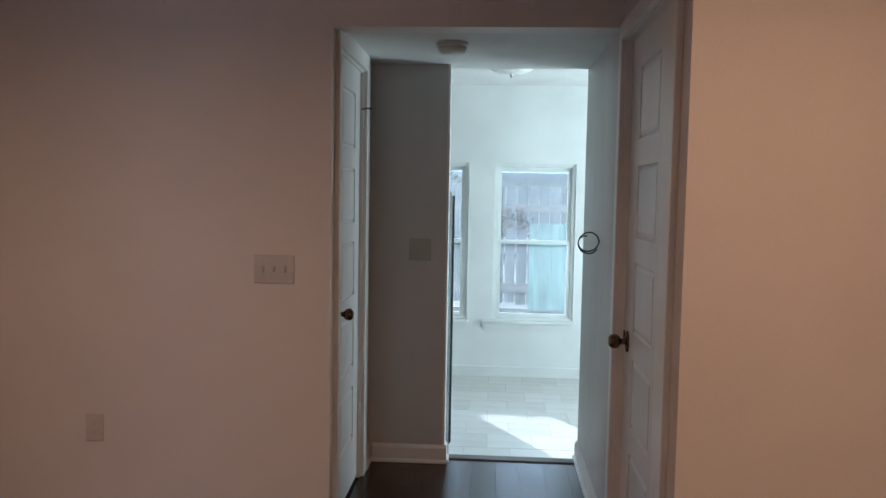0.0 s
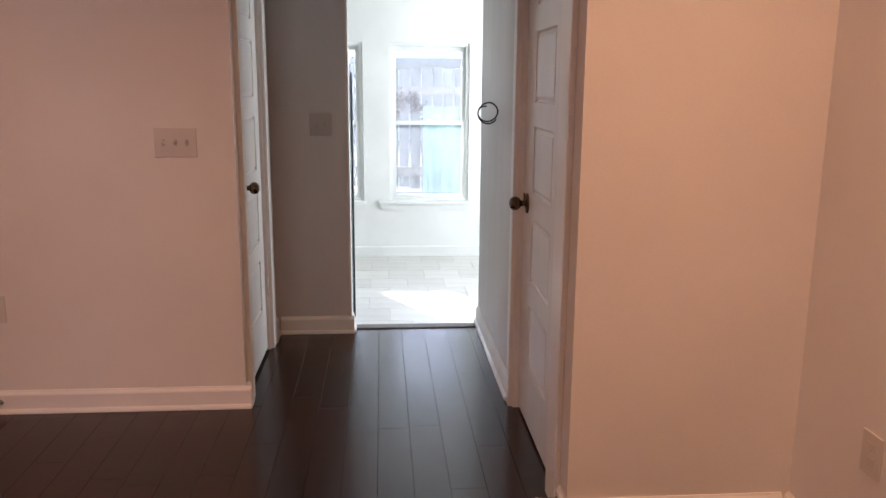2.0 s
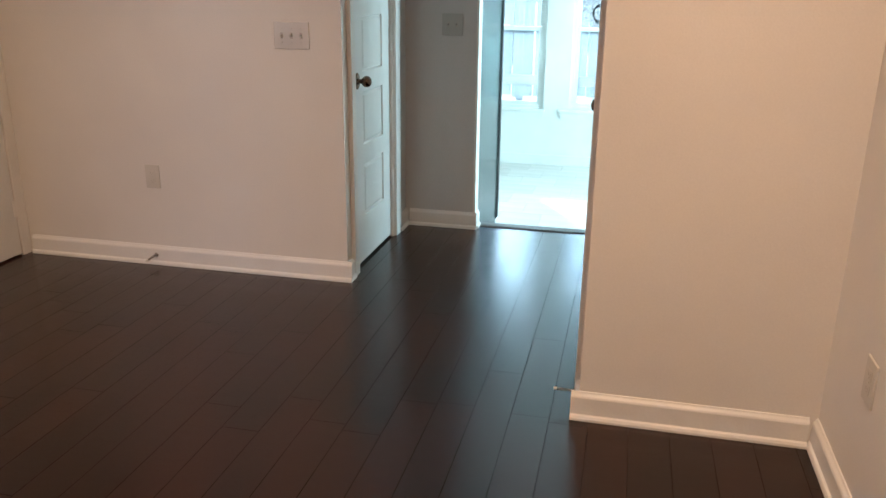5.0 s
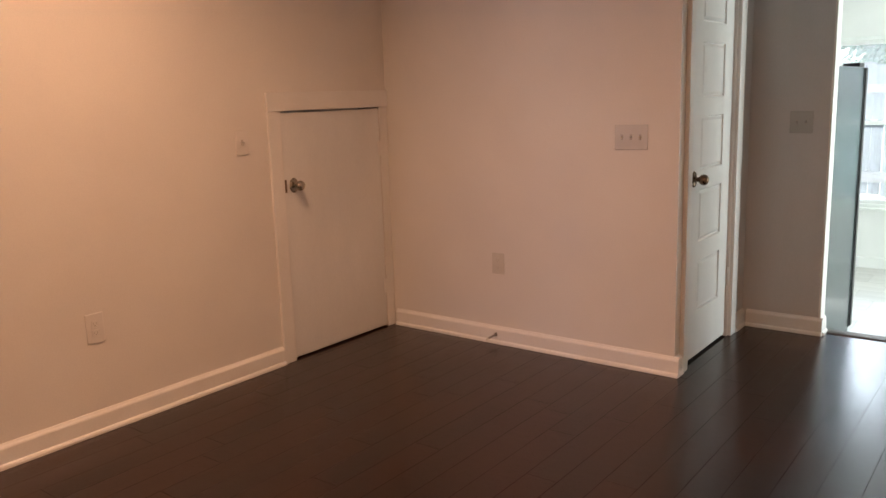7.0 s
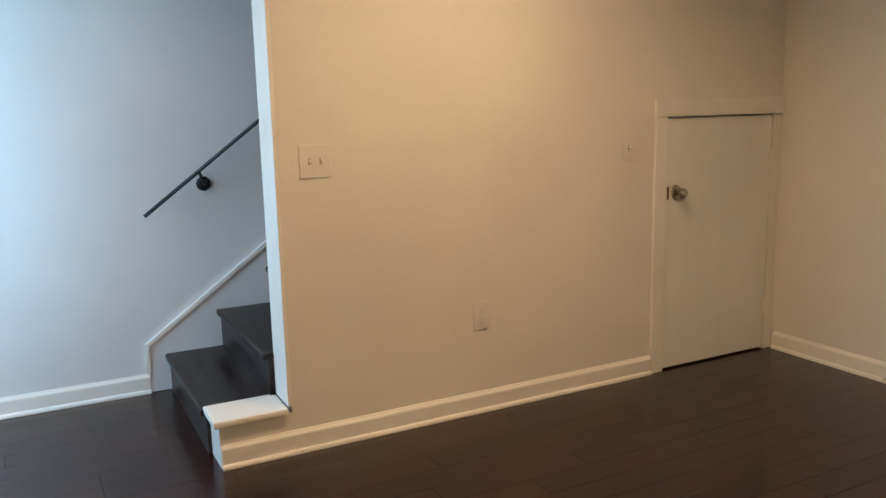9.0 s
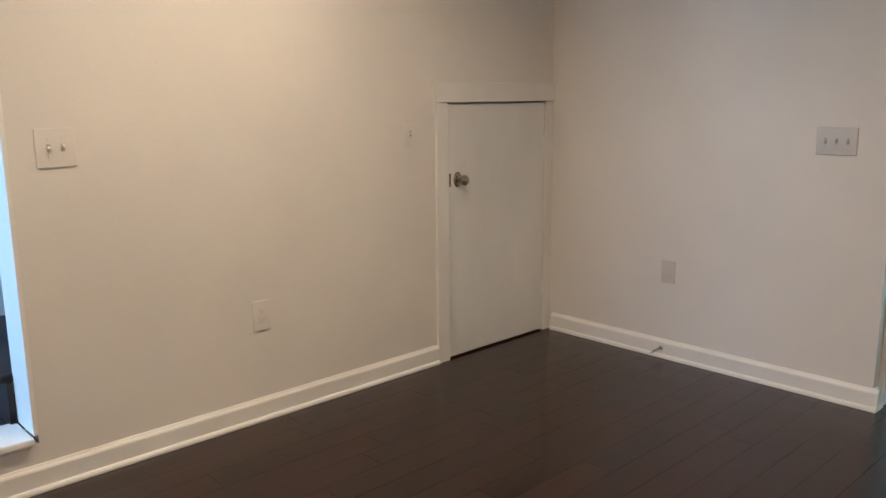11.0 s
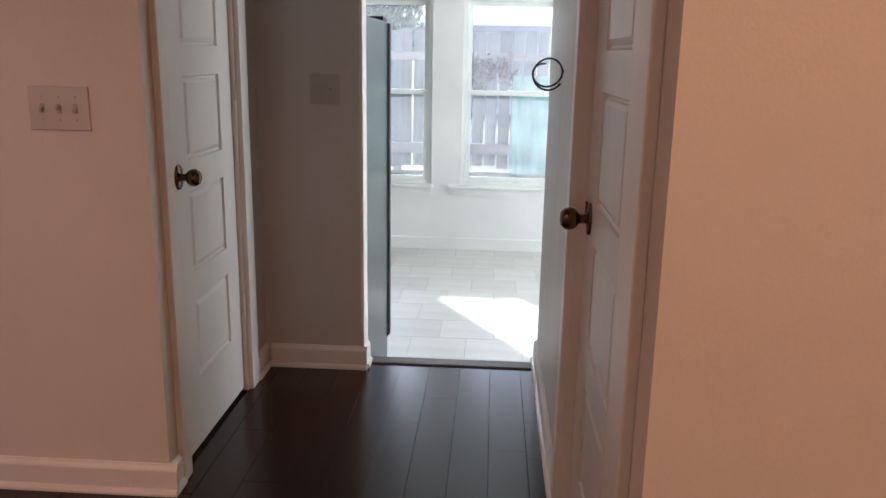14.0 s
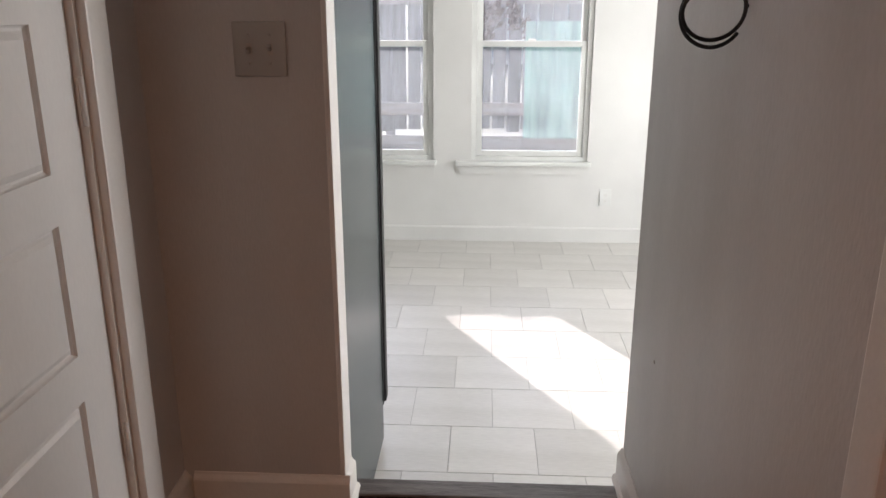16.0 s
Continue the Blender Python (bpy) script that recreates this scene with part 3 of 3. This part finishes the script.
sash_window("window_1", *W1, "white two-sash window with a view of the fence")
sash_window("window_2", *W2, "white two-sash window beside the other one")


# ---- electrical plates ----
def plate(name, label, category, gangs, kind, m, w, h, mat=PLASTIC):
    """A wall plate in the plane y = 0, looking to -y, centred at the origin. kind: toggle, outlet, rocker or plain."""
    p = thing(name, label, category, group=category + " plates")
    part("cover", boxes((-w / 2, w / 2, -0.006, 0.0, -h / 2, h / 2), bevel=0.0028), mat, p)
    for g in range(gangs):
        u = (g - (gangs - 1) / 2) * 0.046
        if kind == "toggle":
            part("slot", boxes((u - 0.006, u + 0.006, -0.0068, -0.006, -0.013, 0.013)), SLOT, p)
            tg = part("toggle", boxes((-0.0042, 0.0042, -0.016, 0.0, -0.0055, 0.0055), bevel=0.0015), mat, p)
            tg.matrix_basis = pose(u, -0.004, 0.001, -24 if g % 2 else 24)
            sc = [(0.0, 0.030), (0.0, -0.030)]
        elif kind == "rocker":
            part("rocker", boxes((u - 0.0165, u + 0.0165, -0.0085, -0.006, -0.033, 0.033), bevel=0.0016), mat, p)
            sc = [(0.0, 0.048), (0.0, -0.048)]
        else:
            for zz in (0.0195, -0.0195):
                f = part("socket", boxes((u - 0.0165, u + 0.0165, -0.0075, -0.006, zz - 0.0135, zz + 0.0135), bevel=0.0012), mat, p)
                part("slots", boxes((u - 0.0075, u - 0.0055, -0.0079, -0.0075, zz - 0.004, zz + 0.005), (u + 0.0055, u + 0.0075, -0.0079, -0.0075, zz - 0.004, zz + 0.005), (u - 0.002, u + 0.002, -0.0079, -0.0075, zz - 0.010, zz - 0.006)), SLOT, f)
            sc = [(0.0, 0.0)]
        for du, dz in sc:
            part("screw", lathe([(0.0032, 0), (0.0026, 0.0012)], pose(u + du, -0.006, dz, 90), 10), mat, p)
    p.matrix_world = m
    return p


plate("light_switch_plate", "ivory triple light switch plate beside the hall", "light switch", 3, "toggle", pose(1.198, BW, 1.135), 0.166, 0.117)
plate("light_switch_plate", "ivory double light switch plate at the hall's end", "light switch", 2, "toggle", pose(1.700, HE, 1.155), 0.117, 0.117, HALLPLASTIC)
plate("light_switch_plate", "ivory double light switch plate near the stairs", "light switch", 2, "toggle", pose(LW, 1.170, 1.178, 0, 0, 90), 0.130, 0.130, WHITEPLASTIC)
plate("light_switch_plate", "narrow ivory single light switch beside the cupboard door", "light switch", 1, "toggle", pose(LW, 2.743, 1.165, 0, 0, 90), 0.072, 0.120, WHITEPLASTIC)
plate("wall_outlet", "ivory wall outlet low beside the hall", "outlet", 1, "outlet", pose(0.435, BW, 0.451), 0.076, 0.116)
plate("wall_outlet", "ivory wall outlet low beside the cupboard door", "outlet", 1, "outlet", pose(LW, 1.910, 0.451, 0, 0, 90), 0.078, 0.126, WHITEPLASTIC)
plate("wall_outlet", "ivory wall outlet in the jutting corner", "outlet", 1, "outlet", pose(RW, 2.385, 0.415, 0, 0, -90), 0.085, 0.118)
plate("wall_outlet", "white wall outlet under the kitchen windows", "outlet", 1, "outlet", pose(3.02, KW, -0.03), 0.078, 0.118, VINYL)


# ---- small things ----
def door_stop(at, out, label):
    m = Matrix.Translation(at) @ Vector(out).to_track_quat("Z", "Y").to_matrix().to_4x4()
    d = thing("door_stop", label, "door stop", group="spring door stops")
    part("base", lathe([(0.011, 0), (0.011, 0.003), (0.007, 0.007), (0.0035, 0.009)], m), NICKEL, d)
    pts = [m @ Vector((0.0045 * math.cos(k * 0.9), 0.0045 * math.sin(k * 0.9), 0.008 + 0.00072 * k)) for k in range(74)]
    part("spring", tube(pts, 0.0012, 6), NICKEL, d)
    part("tip", lathe([(0.0045, 0.061), (0.006, 0.063), (0.006, 0.071), (0.004, 0.074)], m, 14), PLASTIC, d, "pale rubber tip")


door_stop((0.42, BW - 0.0155, 0.052), (-0.25, -1, -0.22), "small nickel spring door stop on the baseboard")
door_stop((CN - 0.0155, 2.835, 0.060), (-1, -0.05, 0.05), "small nickel spring door stop at the hall corner")

coil = thing("cable_coil", "loop of black cable sticking out of the hall wall", "cable")
cpts = []
for k in range(80):
    u = k / 79
    a = radians(105 + 585 * u)
    turned = 585 * u
    r = 0.0465 - 0.017 * max(1 - turned / 80, 0) ** 1.5 + 0.0015 * math.sin(2 * a + 0.6)
    late = min(max((turned - 330) / 200, 0), 1)
    cpts.append((2.527 + r * math.cos(a) + 0.004 * late, 4.33 + 0.03 * (u - 0.5), 1.243 + r * 0.97 * math.sin(a) - 0.012 * late))
part("stub", tube([(2.576, 4.335, 1.247), (2.583, 4.335, 1.249), (2.60, 4.335, 1.25)], 0.0030, 8), RUBBER, coil)
part("cable", tube(cpts, 0.0032, 8), RUBBER, coil)

anchor = thing("wall_anchor", "small dark screw hole plug in the hall wall", "wall plug")
part("plug", lathe([(0.0045, 0), (0.0045, 0.001), (0.002, 0.0018)], pose(HR, 4.733, 0.478, 0, -90, 0), 12), SLOT, anchor)

smoke = thing("smoke_detector", "round white smoke detector on the hall ceiling", "smoke detector")
part("base", lathe([(0.072, 0), (0.072, -0.012), (0.070, -0.014)], pose(1.885, 4.24, HCEIL), 32), PLASTIC, smoke)
part("cover", lathe([(0.062, -0.0145), (0.064, -0.020), (0.060, -0.040), (0.050, -0.046), (0.020, -0.048)], pose(1.885, 4.24, HCEIL), 32), PLASTIC, smoke)
part("vent_ring", lathe([(0.0645, -0.024), (0.0645, -0.029)], pose(1.885, 4.24, HCEIL), 32), SLOT, smoke)

vent = thing("wall_vent", "white metal air vent over the hall opening", "air vent")
vx, vz = 2.07, 2.203
part("frame", boxes((vx - 0.16, vx + 0.16, BW - 0.010, BW, vz, vz + 0.018), (vx - 0.16, vx + 0.16, BW - 0.010, BW, vz + 0.132, vz + 0.15), (vx - 0.16, vx - 0.142, BW - 0.010, BW, vz + 0.018, vz + 0.132), (vx + 0.142, vx + 0.16, BW - 0.010, BW, vz + 0.018, vz + 0.132)), TRIM, vent)
part("backing", boxes((vx - 0.142, vx + 0.142, BW - 0.002, BW - 0.0005, vz + 0.018, vz + 0.132)), SLOT, vent)
for k in range(7):
    sl = part("slat", boxes((-0.142, 0.142, -0.006, 0.006, -0.0012, 0.0012)), TRIM, vent)
    sl.matrix_basis = pose(vx, BW - 0.006, vz + 0.027 + 0.016 * k, 35)


def dome_light(name, label, x, y, z, r):
    d = thing(name, label, "ceiling light")
    m = pose(x, y, z - 0.035)
    part("canopy", lathe([(r * 0.72, 0.035), (r * 0.72, -0.02), (r * 0.66, -0.03)], m, 36), NICKEL, d)
    part("dome", lathe([(r, -0.031), (r, -0.038), (r * 0.93, -0.062), (r * 0.74, -0.088), (r * 0.45, -0.105), (r * 0.12, -0.112)], m, 40), DOME, d, "frosted white glass dome")
    part("finial", lathe([(0.012, -0.1125), (0.013, -0.118), (0.006, -0.124), (0.008, -0.132), (0.003, -0.140)], m, 16), NICKEL, d)
    return d


dome_light("kitchen_light", "frosted dome light on the kitchen ceiling", 2.2, 6.75, KCEIL, 0.19)
for cx, cy, watts in CANS:
    can = thing("downlight", "assumed round white recessed downlight, out of view in the ceiling", "ceiling light", group="recessed downlights")
    part("trim_ring", lathe([(0.072, -0.001), (0.075, -0.004), (0.092, -0.006), (0.095, 0.0)], pose(cx, cy, CEIL), 32), TRIM, can)

fridge = thing("refrigerator", "tall blue-grey steel refrigerator standing in the kitchen", "refrigerator")
part("body", boxes((1.02, 1.826, 4.95, 5.735, KF + 0.02, 1.445), bevel=0.006), STEEL, fridge)
part("gasket", boxes((1.03, 1.828, 5.736, 5.748, KF + 0.16, 1.435)), GASKET, fridge, "black door gasket")
part("toe_grille", boxes((1.05, 1.80, 5.736, 5.75, KF + 0.03, KF + 0.14)), BLACK, fridge)
for a, b in ((1.02, 1.4185), (1.4215, 1.836)):
    fd = part("door", boxes((a, b, 5.749, 5.80, KF + 0.165, 1.44), bevel=0.006), GASKET, fridge, "dark door edge")
    hx = 1.395 if a < 1.2 else 1.445
    part("handle", tube([(hx, 5.80, 0.45), (hx, 5.845, 0.47), (hx, 5.845, 1.13), (hx, 5.80, 1.15)], 0.011), NICKEL, fd)
part("hinge_cover", boxes((1.72, 1.815, 5.66, 5.79, 1.446, 1.468), bevel=0.005), BLACK, fridge)
for fx in (1.07, 1.77):
    part("foot", lathe([(0.02, 0), (0.02, 0.02)], pose(fx, 5.68, KF)), BLACK, fridge)
    part("foot", lathe([(0.02, 0), (0.02, 0.02)], pose(fx, 5.10, KF)), BLACK, fridge)

# ---- yard ----
GZ = -0.28
bm = bmesh.new()
bmesh.ops.create_grid(bm, x_segments=40, y_segments=40, size=400, matrix=Matrix.Translation((0, KW + 0.2 + 400, GZ)))
structure("ground", bm, SOIL, "dry pale ground with thin grass behind the house", "ground")
fence = thing("fence", "weathered grey wooden picket fence with brown rails", "fence")
rng = random.Random(5)
base = []
for k in range(4):
    me_bm = boxes((-0.067 + 0.002 * k, 0.067, -0.009, 0.009, 0, 1.0), bevel=0.003)
    me = bpy.data.meshes.new("picket")
    me_bm.to_mesh(me)
    me_bm.free()
    me.materials.append(FENCEWOOD)
    base.append(me)
x = -5.0
while x < 9.0:
    ob = new("picket", base[rng.randrange(4)])
    ob.parent = fence
    low = -0.02 + rng.uniform(-0.03, 0.02)
    hi = 1.58 + rng.uniform(-0.03, 0.02)
    ob.matrix_basis = pose(x, FENCE + rng.uniform(-0.004, 0.004), low, 0, rng.uniform(-0.5, 0.5), rng.uniform(-3, 3)) @ Matrix.Diagonal((1, 1, hi - low, 1))
    x += 0.1365 + (rng.uniform(0.006, 0.022) if 1.9 < x < 3.6 else rng.uniform(0.0, 0.014))
for z, zt in ((0.125, 0.258), (1.228, 1.322)):
    part("rail", boxes((-5.0, 9.0, FENCE - 0.052, FENCE - 0.014, z, zt), bevel=0.004), RAILWOOD, fence)
part("kickboard", boxes((-5.0, 9.0, FENCE - 0.045, FENCE - 0.014, GZ - 0.02, -0.085), bevel=0.004), RAILWOOD, fence)
for px in (-3.6, -1.2, 1.15, 3.55, 5.9, 8.2):
    part("post", boxes((px, px + 0.09, FENCE + 0.012, FENCE + 0.10, GZ - 0.1, 1.55), bevel=0.005), FENCEWOOD, fence)


def vine(x0, x1, top, drop, seed):
    """A dry climber on the fence: stems that hang from the rail and small curled leaves."""
    g = random.Random(seed)
    v = thing("dry_vine", "dry reddish-brown vine clinging to the fence rail", "vine")
    vs, fs = [], []
    for k in range(13):
        p = Vector((g.uniform(x0, x1), FENCE - 0.055, top))
        lean, pts = g.uniform(-0.5, 0.8), []
        n = 9
        length = drop * g.uniform(0.5, 1.0)
        for i in range(n):
            pts.append(p + Vector((lean * length * i / n + g.gauss(0, 0.012), -0.012 - 0.012 * math.sin(i), -length * i / n)))
            for _ in range(3):
                c = pts[-1] + Vector((g.gauss(0, 0.035), g.uniform(-0.03, 0.0), g.gauss(0, 0.03)))
                d = Vector((g.gauss(0, 1), g.gauss(0, 1), g.gauss(0, 1))).normalized()
                a = d.orthogonal().normalized()
                b, w, q = d.cross(a), g.uniform(0.025, 0.055), len(vs)
                vs += [c - a * w, c - b * w * 0.5, c + a * w + d * w * 0.3, c + b * w * 0.5]
                fs.append((q, q + 1, q + 2, q + 3))
        part("stem", tube(pts, 0.0075, 6), VINE, v)
    me = bpy.data.meshes.new("leaves")
    me.from_pydata(vs, [], fs)
    me.materials.append(VINE)
    ob = new("leaves", me)
    ob.parent = v
    tagged(ob, "small dry curled leaves", kind="stuff")


vine(2.02, 2.50, 1.226, 0.40, 8)

house = thing("neighbour_house", "pale house with a low grey-green roof beyond the fence", "house")
part("wall", boxes((0.5, 16, 24, 31, GZ, 1.98)), SIDING, house)
part("roof", solid([(23.4, 1.98), (31.6, 1.98), (27.5, 2.35)], Matrix(((0, 0, 1, 0.0), (1, 0, 0, 0), (0, 1, 0, 0), (0, 0, 0, 1))), 16.5), ROOF, house)
part("fascia", boxes((0.0, 16.5, 23.3, 23.4, 1.92, 2.06)), SIDING, house)
pot = thing("bucket", "faded teal plastic bucket hung over the fence post", "bucket")
part("pail", lathe([(0.050, 0), (0.062, 0.13), (0.066, 0.135), (0.060, 0.14)], pose(2.02, FENCE + 0.056, 1.56)), TEAL, pot)


def tree(x, y, h, r, seed):
    g = random.Random(seed)
    t = thing("tree", "leafy green tree beyond the fence", "tree")
    part("trunk", lathe([(0.16, 0), (0.12, h * 0.4), (0.05, h * 0.85)], pose(x, y, GZ), 10), BARK, t)
    vs, fs = [], []
    limbs = [Vector((x + r * 0.6 * math.cos(k * 1.3), y + r * 0.6 * math.sin(k * 1.3), GZ + h * (0.55 + 0.07 * k))) for k in range(6)]
    for b in limbs:
        part("limb", tube([(x, y, GZ + h * 0.4), (x + (b.x - x) * 0.5, y + (b.y - y) * 0.5, b.z - 0.25), b], 0.03, 6), BARK, t)
    for k in range(3800):
        c = g.choice(limbs) + Vector((g.gauss(0, r * 0.36), g.gauss(0, r * 0.36), g.gauss(0, r * 0.30)))
        n = Vector((g.gauss(0, 1), g.gauss(0, 1), g.gauss(0, 1))).normalized()
        u = n.orthogonal().normalized()
        v = n.cross(u)
        s = g.uniform(0.05, 0.10)
        i = len(vs)
        vs += [c - u * s, c - v * s * 0.45, c + u * s, c + v * s * 0.45]
        fs.append((i, i + 1, i + 2, i + 3))
    me = bpy.data.meshes.new("crown")
    me.from_pydata(vs, [], fs)
    me.materials.append(LEAF)
    ob = new("crown", me)
    ob.parent = t
    tagged(ob, kind="stuff")


tree(0.1, 19.0, 3.3, 0.8, 3)
sheet = thing("plastic_sheet", "pale teal translucent plastic sheet hung on the fence", "plastic sheet")
bm = bmesh.new()
bmesh.ops.create_grid(bm, x_segments=24, y_segments=2, size=0.5, matrix=pose(0, 0, 0, 90))
for v in bm.verts:
    v.co.y = 0.012 * math.sin(v.co.x * 22)
part("sheet", bm, SHEET, sheet)
sheet.matrix_world = pose(3.24, FENCE - 0.125, 0.49) @ Matrix.Diagonal((1.32, 1, 1.16, 1))

# ---- unseen window beyond the walk, and one added in the kitchen's side ----
for nm, rows in (("window_front", ((-1.17, -0.27, FRONT - 0.09, FRONT - 0.05, 0.5, 0.55), (-1.17, -0.27, FRONT - 0.09, FRONT - 0.05, 2.05, 2.1), (-1.17, -1.12, FRONT - 0.09, FRONT - 0.05, 0.55, 2.05), (-0.2, -0.27, FRONT - 0.09, FRONT - 0.05, 0.55, 2.05))),
                 ("window_side_added", ((5.30, 5.34, 5.9, 7.5, 0.1, 0.15), (5.30, 5.34, 5.9, 7.5, 1.85, 1.9), (5.30, 5.34, 5.9, 5.95, 0.15, 1.85), (5.30, 5.34, 7.45, 7.5, 0.15, 1.85)))):
    structure(nm, boxes(*rows), VINYL, "white frame of an unseen window", "window")

# ---- planks and tiles ----
PW = 0.1265


def piece_mesh(name, w, l, h, mat, bevel):
    bm = boxes((-w / 2, w / 2, -l / 2, l / 2, -h, 0))
    top = [e for e in bm.edges if all(v.co.z > -1e-6 for v in e.verts)]
    bmesh.ops.bevel(bm, geom=top, offset=bevel, segments=1, affect="EDGES")
    me = bpy.data.meshes.new(name)
    bm.to_mesh(me)
    bm.free()
    me.materials.append(mat)
    return me


LENGTHS = (0.45, 0.62, 0.8, 1.0, 1.22)
planks = {l: piece_mesh("plank", PW - 0.0014, l - 0.0014, 0.012, WOOD, 0.0002) for l in LENGTHS}
g = random.Random(11)


def lay(x0, x1, y0, y1):
    """Planks of chance lengths along one strip of the floor."""
    y, offset = y0, g.uniform(0.1, 0.9)
    while y < y1 - 0.01:
        l = g.choice(LENGTHS[1:])
        if y == y0:
            l = max(l - offset, 0.25)
        l = min(l, y1 - y)
        full = abs(x1 - x0 - PW) < 1e-6
        me = planks.get(l) if full else None
        ob = new("plank", me or piece_mesh("plank", x1 - x0 - 0.0014, l - 0.0014, 0.012, WOOD, 0.0002))
        ob.parent = floor_living
        ob.location = ((x0 + x1) / 2, y + l / 2, g.uniform(-0.0002, 0.0))
        y += l


cx = 1.998 - PW * 27
while cx < RW:
    x0, x1 = max(cx, SW), min(cx + PW, RW)
    h0, h1 = max(cx, HL), min(cx + PW, HR)
    if x1 - x0 > 0.01:
        if h1 - h0 > PW - 0.001:
            lay(x0, x1, FRONT, 4.884)
        else:
            lay(x0, x1, FRONT, BW if cx < HL else 3.735)
            if h1 - h0 > 0.01:
                lay(h0, h1, BW if cx < HL else 3.735, 4.884)
    cx += PW

TP = 0.325
tile = piece_mesh("tile", TP - 0.0026, TP - 0.0026, 0.009, TILE, 0.0008)
row = 0
ty = 5.545 - TP * 2
while ty < KW - 0.01:
    tx = 2.075 - TP * (9.5 if row % 2 else 9)
    while tx < 4.6:
        cy0, cy1 = max(ty, HE + 0.120), min(ty + TP, KW - 0.001)
        if tx > -0.9 and cy1 - cy0 > 0.02:
            me = tile if cy1 - cy0 > TP - 0.002 else piece_mesh("tile", TP - 0.0026, cy1 - cy0 - 0.0026, 0.009, TILE, 0.0008)
            ob = new("tile", me)
            ob.parent = floor_kitchen
            ob.location = (tx + TP / 2, (cy0 + cy1) / 2, KF + g.uniform(-0.0004, 0.0004))
        tx += TP
    ty += TP
    row += 1
